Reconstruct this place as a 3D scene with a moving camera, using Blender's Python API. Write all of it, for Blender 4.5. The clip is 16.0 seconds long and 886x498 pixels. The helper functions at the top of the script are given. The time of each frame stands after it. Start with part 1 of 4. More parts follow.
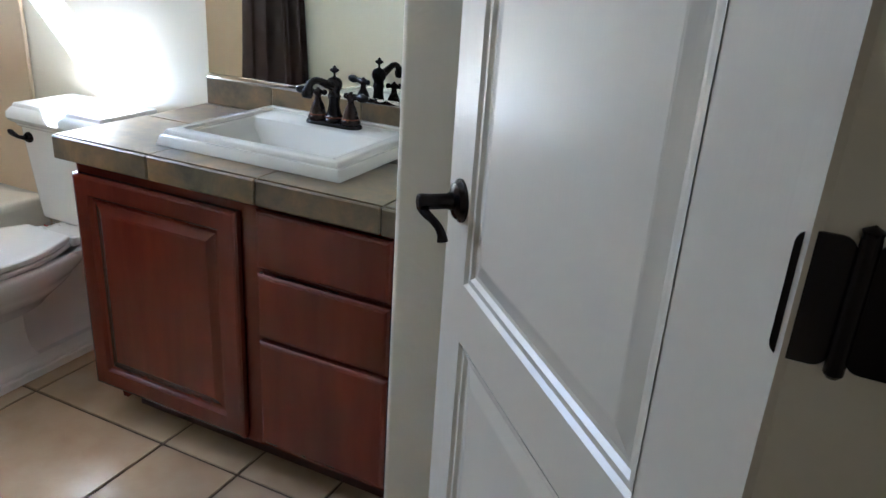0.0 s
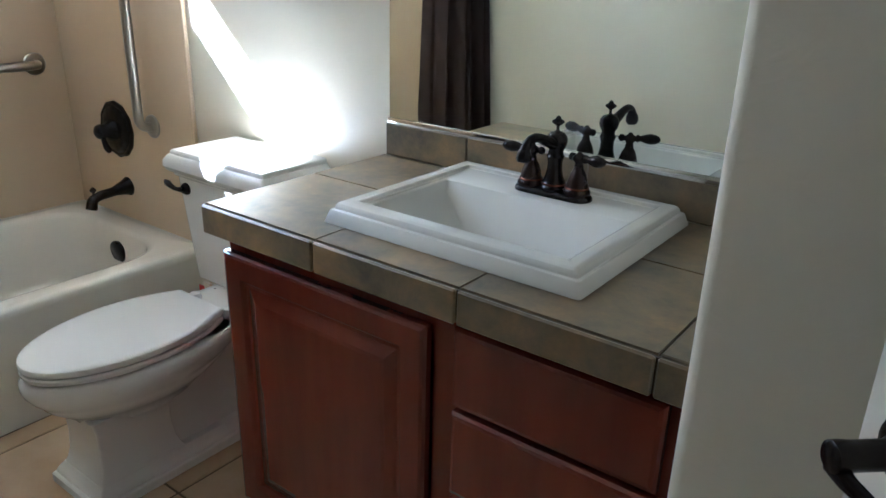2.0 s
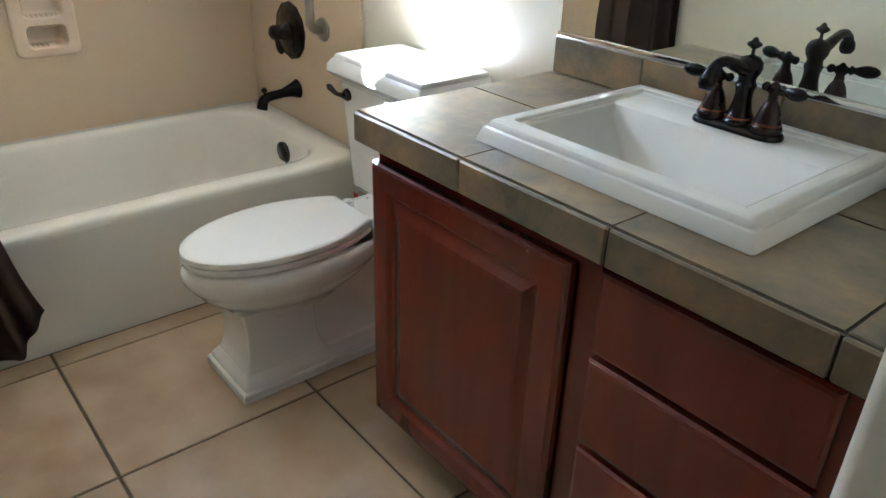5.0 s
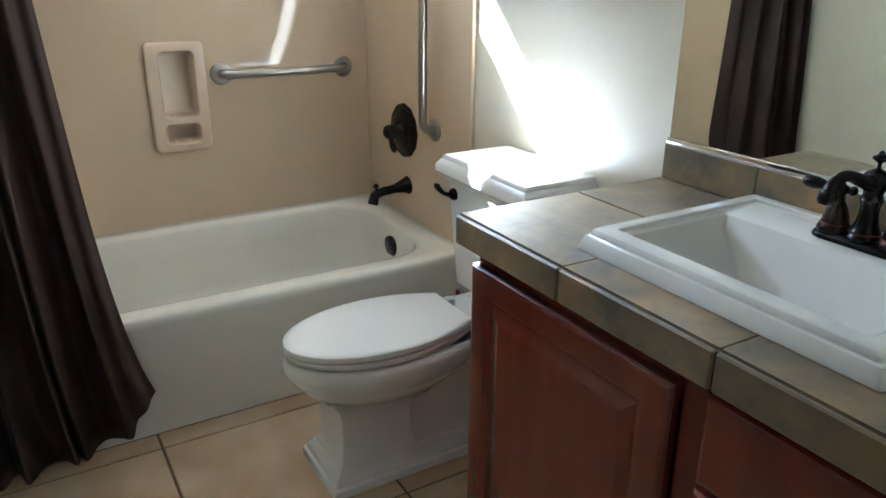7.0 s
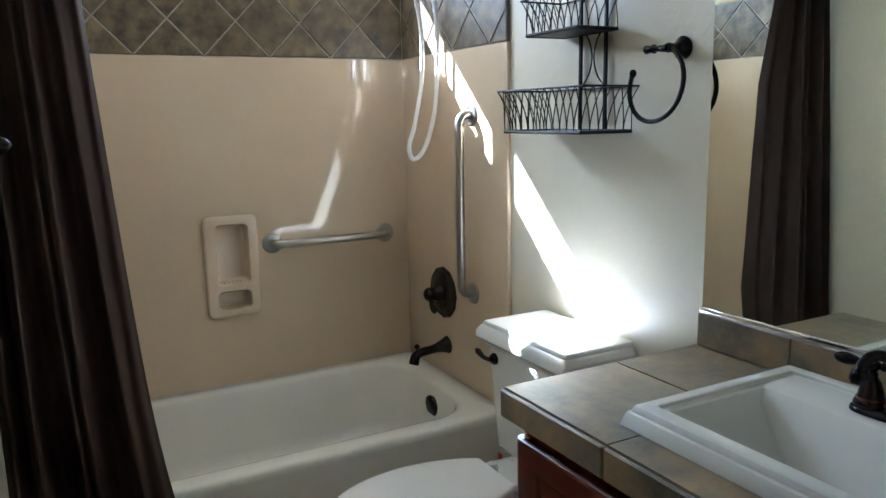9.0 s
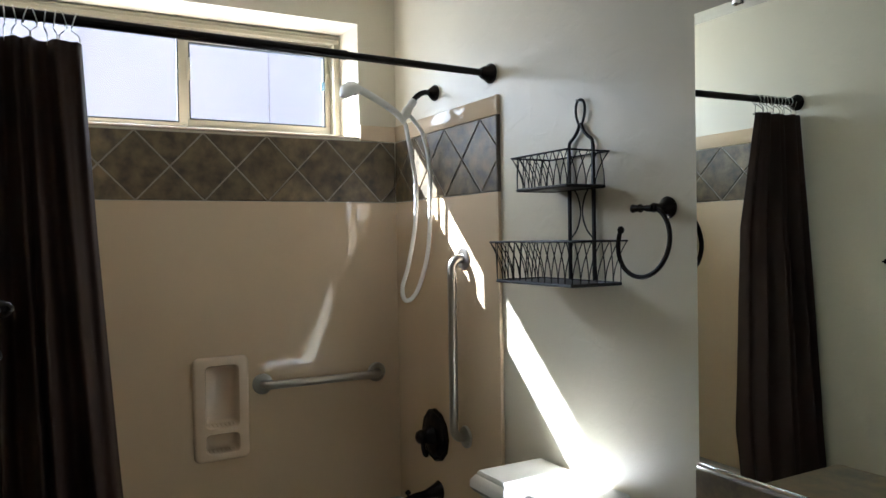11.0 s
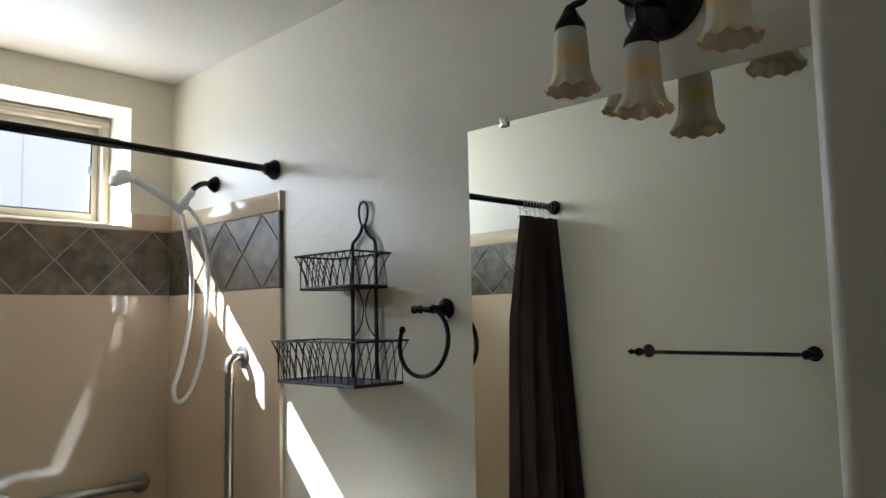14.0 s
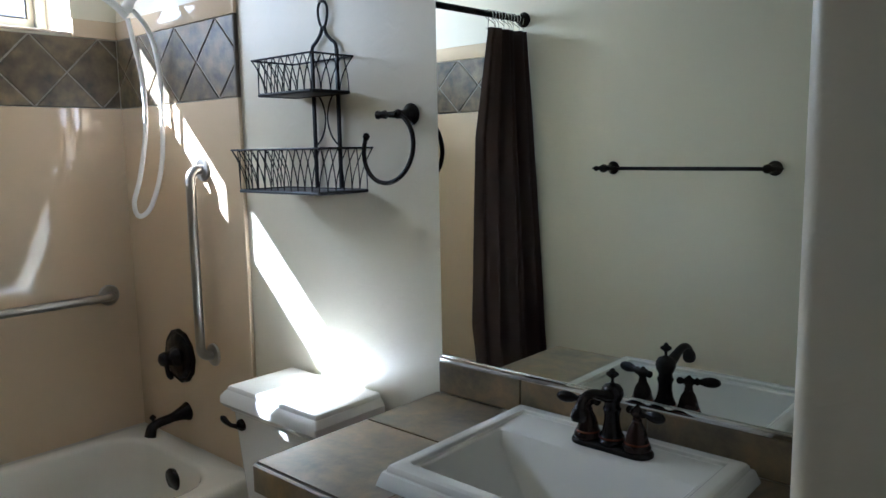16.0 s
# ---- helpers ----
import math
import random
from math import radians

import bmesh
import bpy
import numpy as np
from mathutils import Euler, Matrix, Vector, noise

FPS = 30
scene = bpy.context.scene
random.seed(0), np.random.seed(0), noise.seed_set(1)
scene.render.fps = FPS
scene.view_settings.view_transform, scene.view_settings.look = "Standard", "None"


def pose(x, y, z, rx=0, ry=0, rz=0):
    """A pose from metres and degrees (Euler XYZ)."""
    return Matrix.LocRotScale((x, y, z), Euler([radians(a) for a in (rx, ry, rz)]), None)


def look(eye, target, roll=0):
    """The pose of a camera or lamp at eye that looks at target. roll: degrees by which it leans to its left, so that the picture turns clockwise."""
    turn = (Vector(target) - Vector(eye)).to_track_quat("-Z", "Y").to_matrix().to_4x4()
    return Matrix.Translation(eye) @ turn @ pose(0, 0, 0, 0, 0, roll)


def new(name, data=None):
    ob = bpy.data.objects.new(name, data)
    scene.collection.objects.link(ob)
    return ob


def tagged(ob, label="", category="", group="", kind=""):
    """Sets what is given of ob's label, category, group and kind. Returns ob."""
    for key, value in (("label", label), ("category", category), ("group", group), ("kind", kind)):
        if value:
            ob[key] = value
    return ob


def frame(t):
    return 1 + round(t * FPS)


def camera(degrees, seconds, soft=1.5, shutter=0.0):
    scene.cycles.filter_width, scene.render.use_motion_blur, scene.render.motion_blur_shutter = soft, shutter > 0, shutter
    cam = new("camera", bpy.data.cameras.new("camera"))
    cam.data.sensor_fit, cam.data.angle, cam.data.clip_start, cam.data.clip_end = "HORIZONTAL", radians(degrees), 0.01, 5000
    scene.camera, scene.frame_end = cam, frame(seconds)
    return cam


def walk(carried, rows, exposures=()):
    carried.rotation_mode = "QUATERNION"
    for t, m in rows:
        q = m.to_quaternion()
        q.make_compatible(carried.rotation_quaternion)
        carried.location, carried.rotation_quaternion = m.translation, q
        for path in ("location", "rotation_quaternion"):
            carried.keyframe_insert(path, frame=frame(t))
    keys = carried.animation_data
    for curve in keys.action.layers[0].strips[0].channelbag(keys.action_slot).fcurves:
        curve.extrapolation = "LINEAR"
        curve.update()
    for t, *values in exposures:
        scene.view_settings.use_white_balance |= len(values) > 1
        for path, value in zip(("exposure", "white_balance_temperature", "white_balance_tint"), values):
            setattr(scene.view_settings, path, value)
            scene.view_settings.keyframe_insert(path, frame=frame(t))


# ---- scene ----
cam = camera(61.8, 16.0)
PATH = [
    (0, (0.095, 0.147, 1.289), (-0.672, 1.84, 0.552), 3.9),
    (0.5, (-0.038, 0.263, 1.29), (-0.968, 1.875, 0.558), 2.7),
    (1, (-0.142, 0.425, 1.291), (-1.23, 1.94, 0.569), 1.9),
    (1.5, (-0.246, 0.515, 1.283), (-1.344, 2.026, 0.569), 1.7),
    (2, (-0.326, 0.544, 1.278), (-1.443, 2.034, 0.548), 1.5),
    (2.5, (-0.346, 0.586, 1.275), (-1.529, 2.016, 0.531), 1.4),
    (3, (-0.353, 0.601, 1.271), (-1.597, 1.967, 0.506), 1.5),
    (3.5, (-0.366, 0.607, 1.266), (-1.683, 1.881, 0.464), 1.1),
    (4, (-0.37, 0.614, 1.251), (-1.692, 1.812, 0.347), 1.0),
    (4.2, (-0.369, 0.614, 1.248), (-1.686, 1.793, 0.312), 1.2),
    (6.3, (-0.385, 0.652, 1.249), (-1.88, 1.67, 0.394), 0.7),
    (6.5, (-0.389, 0.653, 1.251), (-1.911, 1.655, 0.426), 0.6),
    (7, (-0.382, 0.653, 1.268), (-1.989, 1.602, 0.549), 0.4),
    (7.5, (-0.375, 0.647, 1.279), (-2.032, 1.571, 0.645), -0.0),
    (8, (-0.351, 0.628, 1.318), (-2.049, 1.538, 0.783), -0.7),
    (8.5, (-0.342, 0.611, 1.337), (-2.063, 1.53, 0.896), -0.8),
    (9, (-0.336, 0.6, 1.36), (-2.074, 1.525, 1.008), -1.2),
    (9.2, (-0.338, 0.602, 1.366), (-2.20, 1.577, 1.018), -1.0),
    (11.3, (-0.322, 0.578, 1.452), (-2.055, 1.576, 1.486), -0.9),
    (11.5, (-0.317, 0.577, 1.457), (-2.038, 1.592, 1.537), -0.8),
    (12, (-0.309, 0.567, 1.462), (-2.0, 1.62, 1.642), -0.6),
    (12.5, (-0.309, 0.558, 1.464), (-1.915, 1.731, 1.671), -0.5),
    (13, (-0.318, 0.554, 1.477), (-1.823, 1.859, 1.664), -1.0),
    (13.5, (-0.326, 0.558, 1.481), (-1.745, 1.954, 1.676), -1.0),
    (14, (-0.323, 0.565, 1.485), (-1.704, 2.0, 1.668), -1.2),
    (14.5, (-0.338, 0.575, 1.463), (-1.708, 2.031, 1.53), -1.3),
    (15, (-0.349, 0.593, 1.441), (-1.703, 2.061, 1.343), -1.1),
    (15.5, (-0.344, 0.591, 1.426), (-1.682, 2.063, 1.215), -1.2),
    (16, (-0.344, 0.586, 1.42), (-1.657, 2.07, 1.151), -1.1),
]
walk(cam, [(t, look(eye, target, roll)) for t, eye, target, roll in PATH],
     [(0, 5.25, 4740, 12), (0.5, 5.05, 4740, 11), (1.0, 5.1, 4740, 10), (2.5, 4.8, 4820, 10), (4.2, 5.15, 5000, 9), (6.5, 5.1, 4880, 8), (7.5, 4.7, 4720, 7), (9.0, 4.38, 4800, 7), (11.3, 3.4, 5330, 8), (12.5, 3.35, 5430, 8), (14.0, 3.62, 5230, 8), (16.0, 4.0, 4850, 9)])

# ---- light: sun and sky through the one high window, plus an added hall fill lamp ----
SUN_WAY = Vector((1.22, 1.0, -1.18))
world = bpy.data.worlds.new("sky")
scene.world = world
world.use_nodes = True
wn = world.node_tree.nodes
sky = wn.new("ShaderNodeTexSky")
sky.sky_type, sky.sun_disc = "NISHITA", False
sky.sun_elevation, sky.sun_rotation = radians(36.8), math.atan2(-SUN_WAY.x, -SUN_WAY.y)
world.node_tree.links.new(sky.outputs[0], wn["Background"].inputs[0])
wn["Background"].inputs[1].default_value = 0.15
sun = new("sun", bpy.data.lights.new("sun", "SUN"))
sun.data.energy, sun.data.angle, sun.data.color = 5.0, radians(0.55), (1.0, 0.95, 0.88)
sun.matrix_world = look((-8, -8, 9), Vector((-8, -8, 9)) + SUN_WAY)
day = new("window_daylight", bpy.data.lights.new("window_daylight", "AREA"))
day.data.shape, day.data.size, day.data.size_y = "RECTANGLE", 1.2, 0.36
day.data.energy, day.data.color = 1.15, (0.96, 0.96, 0.95)
day.matrix_world = look((-3.435, 1.11, 2.09), (-2.435, 1.11, 1.87))
# warm fill lamp added in the hall; no window or fixture stands there
hall_fill_lamp = new("hall_fill", bpy.data.lights.new("hall_fill", "AREA"))
hall_fill_lamp.data.shape, hall_fill_lamp.data.size, hall_fill_lamp.data.size_y = "RECTANGLE", 0.9, 1.1
hall_fill_lamp.data.energy, hall_fill_lamp.data.color = 0.07, (1.0, 0.74, 0.44)
hall_fill_lamp.matrix_world = look((0.75, -1.17, 1.45), (0.45, 0.2, 1.2))


# ---- materials ----
def material(name, colour, rough=0.5, metal=0.0, vary=0.06, scale=4.0, fine=120.0, bump=0.02, coat=0.0, tone=None, spec=0.5, jitter=0.0, trowel=0.0):
    """Principled surface with variation at two scales, fine relief, and an optional second tone and a change from piece to piece."""
    m = bpy.data.materials.new(name)
    m.use_nodes = True
    n, l = m.node_tree.nodes, m.node_tree.links
    b = n["Principled BSDF"]
    co = n.new("ShaderNodeTexCoord")
    big, small = n.new("ShaderNodeTexNoise"), n.new("ShaderNodeTexNoise")
    big.inputs["Scale"].default_value, small.inputs["Scale"].default_value = scale, fine
    big.inputs["Detail"].default_value, small.inputs["Detail"].default_value = 6, 3
    l.new(co.outputs["Object"], big.inputs["Vector"])
    l.new(co.outputs["Object"], small.inputs["Vector"])
    ramp = n.new("ShaderNodeValToRGB")
    second = tone or tuple(c * (1 - 2.2 * vary) for c in colour)
    ramp.color_ramp.elements[0].position, ramp.color_ramp.elements[1].position = 0.28, 0.76
    ramp.color_ramp.elements[0].color, ramp.color_ramp.elements[1].color = (*second, 1), (*colour, 1)
    l.new(big.outputs["Fac"], ramp.inputs[0])
    out = ramp.outputs[0]
    if jitter:
        info, hsv, mr = n.new("ShaderNodeObjectInfo"), n.new("ShaderNodeHueSaturation"), n.new("ShaderNodeMapRange")
        mr.inputs[3].default_value, mr.inputs[4].default_value = 1 - jitter, 1 + jitter
        l.new(info.outputs["Random"], mr.inputs[0])
        l.new(mr.outputs[0], hsv.inputs["Value"])
        l.new(out, hsv.inputs["Color"])
        out = hsv.outputs[0]
        add = n.new("ShaderNodeVectorMath")
        l.new(co.outputs["Object"], add.inputs[0])
        l.new(info.outputs["Random"], add.inputs[1])
        l.new(add.outputs[0], big.inputs["Vector"])
    l.new(out, b.inputs["Base Color"])
    b.inputs["Metallic"].default_value, b.inputs["Specular IOR Level"].default_value = metal, spec
    b.inputs["Coat Weight"].default_value, b.inputs["Coat Roughness"].default_value = coat, 0.06
    rr = n.new("ShaderNodeMapRange")
    rr.inputs[3].default_value, rr.inputs[4].default_value = rough * 0.94, min(1.0, rough * 1.08)
    l.new(big.outputs["Fac"], rr.inputs[0])
    l.new(rr.outputs[0], b.inputs["Roughness"])
    if bump:
        bp = n.new("ShaderNodeBump")
        bp.inputs["Strength"].default_value, bp.inputs["Distance"].default_value = min(1.0, bump * 10), 0.002
        l.new(small.outputs["Fac"], bp.inputs["Height"])
        l.new(bp.outputs[0], b.inputs["Normal"])
        if trowel:
            patch, edge, bt = n.new("ShaderNodeTexNoise"), n.new("ShaderNodeValToRGB"), n.new("ShaderNodeBump")
            patch.inputs["Scale"].default_value, patch.inputs["Detail"].default_value, patch.inputs["Distortion"].default_value = 11.0, 4.0, 0.8
            edge.color_ramp.elements[0].position, edge.color_ramp.elements[1].position = 0.50, 0.60
            l.new(co.outputs["Object"], patch.inputs["Vector"])
            l.new(patch.outputs["Fac"], edge.inputs[0])
            l.new(edge.outputs[0], bt.inputs["Height"])
            bt.inputs["Strength"].default_value, bt.inputs["Distance"].default_value = trowel, 0.0016
            l.new(bt.outputs[0], bp.inputs["Normal"])
    return m


def wood(name, dark, light, rough=0.28, along=(14.0, 14.0, 1.1)):
    m = material(name, light, rough, 0, 0.1, 2.0, 60, 0.006, coat=0.35, tone=dark, jitter=0.10)
    n, l = m.node_tree.nodes, m.node_tree.links
    mp = n.new("ShaderNodeMapping")
    mp.inputs["Scale"].default_value = along
    big = [x for x in n if x.type == "TEX_NOISE"][0]
    co = [x for x in n if x.type == "TEX_COORD"][0]
    l.new(next(x for x in n if x.type == "VECT_MATH" and x.operation == "ADD").outputs[0], mp.inputs[0])
    l.new(mp.outputs[0], big.inputs["Vector"])
    big.inputs["Distortion"].default_value = 0.0
    ramp = [x for x in n if x.type == "VALTORGB"][0].color_ramp
    ramp.elements[0].position, ramp.elements[1].position = 0.2, 0.85
    return m


PAINT = material("wall_paint", (0.745, 0.695, 0.56), 0.36, 0, 0.02, 1.6, 55, 0.025, trowel=0.28)
CEIL = material("ceiling_paint", (0.73, 0.70, 0.62), 0.5, 0, 0.02, 1.6, 55, 0.03, trowel=0.3)
TRIM = material("trim_paint", (0.75, 0.71, 0.61), 0.3, 0, 0.02, 3, 80, 0.01)
DOOR = material("door_paint", (0.75, 0.71, 0.60), 0.27, 0, 0.0, 2, 3, 0.012)
dn = DOOR.node_tree
dr = [x for x in dn.nodes if x.type == "MAP_RANGE"][0]
dr.inputs[3].default_value, dr.inputs[4].default_value = 0.27, 0.27
dmap = dn.nodes.new("ShaderNodeMapping")
dmap.inputs["Scale"].default_value = (70.0, 70.0, 3.0)
dn.links.new([x for x in dn.nodes if x.type == "TEX_COORD"][0].outputs["Object"], dmap.inputs[0])
dn.links.new(dmap.outputs[0], [x for x in dn.nodes if x.type == "TEX_NOISE"][1].inputs["Vector"])
PANEL = material("surround_panel", (0.69, 0.55, 0.38), 0.055, 0, 0.04, 2.2, 30, 0.003)
PORCELAIN = material("porcelain", (0.84, 0.83, 0.79), 0.07, 0, 0.01, 3, 20, 0, coat=0.4)
SINKWARE = material("biscuit_porcelain", (0.72, 0.70, 0.645), 0.09, 0, 0.01, 3, 20, 0, coat=0.4)
LID = material("tank_lid_porcelain", (0.80, 0.79, 0.76), 0.17, 0, 0.01, 3, 20, 0, spec=0.9)
ENAMEL = material("tub_enamel", (0.80, 0.77, 0.69), 0.12, 0, 0.02, 2.5, 25, 0.002, coat=0.3)
SEAT = material("seat_plastic", (0.84, 0.83, 0.80), 0.06, 0, 0.01, 4, 30, 0)
CHERRY = wood("cherry_wood", (0.112, 0.0155, 0.008), (0.200, 0.032, 0.0145), 0.22, (8.0, 8.0, 1.3))
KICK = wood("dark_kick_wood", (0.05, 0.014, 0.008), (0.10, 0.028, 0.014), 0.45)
SLATE = material("slate_tile", (0.235, 0.152, 0.072), 0.33, 0, 0.2, 8, 38, 0.012, tone=(0.088, 0.074, 0.050), jitter=0.10, spec=0.7, coat=0.08)
sb, sf = [x for x in SLATE.node_tree.nodes if x.type == "TEX_NOISE"]
sb.inputs["Detail"].default_value, sb.inputs["Roughness"].default_value, sb.inputs["Distortion"].default_value = 10.0, 0.68, 0.25
sf.inputs["Detail"].default_value = 6.0
sr = [x for x in SLATE.node_tree.nodes if x.type == "VALTORGB"][0].color_ramp
sr.elements[0].position, sr.elements[1].position = 0.34, 0.68
for at, tone in ((0.43, (0.142, 0.110, 0.064)), (0.50, (0.184, 0.138, 0.076)), (0.57, (0.226, 0.158, 0.078))):
    sr.elements.new(at).color = (*tone, 1)
sr.elements[-1].color = (0.31, 0.198, 0.088, 1)
BORDER = material("border_tile", (0.25, 0.185, 0.10), 0.42, 0, 0.2, 20, 60, 0.05, tone=(0.045, 0.040, 0.030), jitter=0.16)
GROUT_DARK = material("dark_grout", (0.12, 0.098, 0.075), 0.85, 0, 0.15, 30, 220, 0.05)
GROUT_MID = material("brown_grout", (0.16, 0.13, 0.10), 0.85, 0, 0.15, 30, 220, 0.05)
GROUT_PALE = material("pale_grout", (0.46, 0.42, 0.36), 0.85, 0, 0.15, 30, 220, 0.05)
FLOORTILE = material("floor_tile", (0.60, 0.47, 0.325), 0.26, 0, 0.12, 5, 90, 0.012, tone=(0.43, 0.30, 0.18), jitter=0.06)
FLOORGROUT = material("floor_grout", (0.15, 0.105, 0.065), 0.9, 0, 0.15, 30, 200, 0.05)
BRONZE = material("oil_rubbed_bronze", (0.011, 0.010, 0.010), 0.24, 0.6, 0.15, 12, 90, 0.003, tone=(0.016, 0.011, 0.009))
COPPER = material("worn_copper", (0.16, 0.055, 0.03), 0.35, 0.9, 0.15, 30, 90, 0)
BLACKWIRE = material("black_wire", (0.012, 0.011, 0.013), 0.42, 0.3, 0.1, 20, 100, 0.01)
STEEL = material("brushed_steel", (0.42, 0.40, 0.37), 0.28, 1.0, 0.05, 8, 200, 0.008)
CHROME = material("chrome", (0.72, 0.73, 0.74), 0.08, 1.0, 0.02, 8, 100, 0)
MIRROR = material("mirror_silver", (0.80, 0.84, 0.80), 0.0, 1.0, 0.0, 1, 1, 0)
FABRIC = material("curtain_fabric", (0.046, 0.025, 0.019), 0.58, 0, 0.12, 6, 420, 0.03, spec=0.22)
WHITEPLASTIC = material("white_plastic", (0.78, 0.78, 0.77), 0.3, 0, 0.02, 6, 60, 0)
WARMBRONZE = material("brown_bronze", (0.034, 0.017, 0.012), 0.27, 0.6, 0.15, 12, 90, 0.003, tone=(0.014, 0.010, 0.009))
RUBBER = material("glazing_seal", (0.05, 0.048, 0.045), 0.7, 0, 0.1, 20, 90, 0.01)
CLIPBLUE = material("blue_clip_plastic", (0.20, 0.33, 0.45), 0.4, 0, 0.05, 9, 70, 0)
SILL = material("glazed_sill", (0.69, 0.56, 0.42), 0.04, 0, 0.04, 5, 40, 0.0, spec=0.9)
ALMOND = material("window_vinyl", (0.40, 0.37, 0.28), 0.4, 0, 0.04, 5, 60, 0.005)
SOAP = material("soap_dish_ceramic", (0.74, 0.60, 0.45), 0.15, 0, 0.03, 5, 40, 0.002)
RED = material("red_plastic", (0.55, 0.02, 0.015), 0.4, 0, 0.05, 8, 60, 0)
DARKSTOP = material("dark_stop", (0.10, 0.085, 0.06), 0.5, 0, 0.05, 8, 60, 0.01)
STUCCO = material("pink_stucco", (0.44, 0.315, 0.285), 0.9, 0, 0.05, 1.2, 40, 0.08)
JOINT = material("stucco_joint", (0.36, 0.27, 0.25), 0.9, 0, 0.05, 5, 60, 0.02)
EAVE = material("eave_board", (0.55, 0.50, 0.42), 0.7, 0, 0.06, 2, 50, 0.03)
DIRT = material("dry_ground", (0.28, 0.22, 0.16), 0.95, 0, 0.2, 0.8, 12, 0.1)


def glass_shade():
    m = material("amber_frosted_glass", (0.76, 0.72, 0.58), 0.35, 0, 0.1, 14, 80, 0.01, tone=(0.72, 0.52, 0.20))
    n, l = m.node_tree.nodes, m.node_tree.links
    b = n["Principled BSDF"]
    co = [x for x in n if x.type == "TEX_COORD"][0]
    sep, mix, ad, ramp = n.new("ShaderNodeSeparateXYZ"), n.new("ShaderNodeMath"), n.new("ShaderNodeMath"), [x for x in n if x.type == "VALTORGB"][0]
    big = [x for x in n if x.type == "TEX_NOISE"][0]
    mix.operation, ad.operation = "MULTIPLY", "ADD"
    mix.inputs[1].default_value = 0.25
    l.new(co.outputs["Generated"], sep.inputs[0])
    l.new(big.outputs["Fac"], mix.inputs[0])
    l.new(mix.outputs[0], ad.inputs[0])
    l.new(sep.outputs[2], ad.inputs[1])
    l.new(ad.outputs[0], ramp.inputs[0])
    band = ramp.color_ramp
    band.elements[0].position, band.elements[1].position = 0.14, 0.92
    band.elements[0].color, band.elements[1].color = (0.70, 0.49, 0.21, 1), (0.64, 0.61, 0.52, 1)
    for at, tone in ((0.26, (0.72, 0.64, 0.47)), (0.46, (0.72, 0.62, 0.43)), (0.66, (0.74, 0.52, 0.20))):
        band.elements.new(at).color = (*tone, 1)
    b.inputs["Subsurface Weight"].default_value = 0.3
    b.inputs["Subsurface Radius"].default_value = (0.02, 0.015, 0.008)
    b.inputs["Transmission Weight"].default_value = 0.15
    return m


def pane_glass():
    m = bpy.data.materials.new("window_glass")
    m.use_nodes = True
    n, l = m.node_tree.nodes, m.node_tree.links
    t, g, mx, f = n.new("ShaderNodeBsdfTransparent"), n.new("ShaderNodeBsdfGlossy"), n.new("ShaderNodeMixShader"), n.new("ShaderNodeFresnel")
    g.inputs["Roughness"].default_value = 0.02
    t.inputs[0].default_value = (0.93, 0.95, 0.95, 1)
    l.new(f.outputs[0], mx.inputs[0])
    l.new(t.outputs[0], mx.inputs[1])
    l.new(g.outputs[0], mx.inputs[2])
    l.new(mx.outputs[0], n["Material Output"].inputs[0])
    return m


SHADE, PANE = glass_shade(), pane_glass()


# ---- mesh helpers ----
def box(bm, x0, x1, y0, y1, z0, z1, bevel=0.0, seg=2):
    vs = bmesh.ops.create_cube(bm, size=1.0, matrix=Matrix.Translation(((x0 + x1) / 2, (y0 + y1) / 2, (z0 + z1) / 2)) @ Matrix.Diagonal((abs(x1 - x0), abs(y1 - y0), abs(z1 - z0), 1)))["verts"]
    if bevel:
        es = list({e for v in vs for e in v.link_edges})
        bmesh.ops.bevel(bm, geom=es, offset=bevel, segments=seg, profile=0.5, affect="EDGES", clamp_overlap=True)
    return bm


def boxed(*a, **k):
    return box(bmesh.new(), *a, **k)


def loft(bm, rings, cap0=True, cap1=True, closed=True):
    """Skin a row of rings of points, all of one length."""
    vs = [[bm.verts.new(p) for p in r] for r in rings]
    n = len(rings[0])
    for a, b in zip(vs, vs[1:]):
        for i in range(n if closed else n - 1):
            j = (i + 1) % n
            bm.faces.new((a[i], a[j], b[j], b[i]))
    if cap0:
        bm.faces.new(vs[0][::-1])
    if cap1:
        bm.faces.new(vs[-1])
    return bm


def lathe(bm, profile, m=None, n=20):
    """Turn (radius, height) pairs round z, then place by m."""
    m = m or Matrix()
    rings = [[m @ Vector((max(r, 1e-4) * math.cos(6.2832 * i / n), max(r, 1e-4) * math.sin(6.2832 * i / n), h)) for i in range(n)] for r, h in profile]
    return loft(bm, rings)


def smooth_path(points, steps=6):
    p = [Vector(q) for q in points]
    p = [p[0] * 2 - p[1]] + p + [p[-1] * 2 - p[-2]]
    out = []
    for i in range(1, len(p) - 2):
        for k in range(steps):
            t = k / steps
            out.append(0.5 * (2 * p[i] + (p[i + 1] - p[i - 1]) * t + (2 * p[i - 1] - 5 * p[i] + 4 * p[i + 1] - p[i + 2]) * t * t + (3 * p[i] - p[i - 1] - 3 * p[i + 1] + p[i + 2]) * t ** 3))
    return out + [p[-2]]


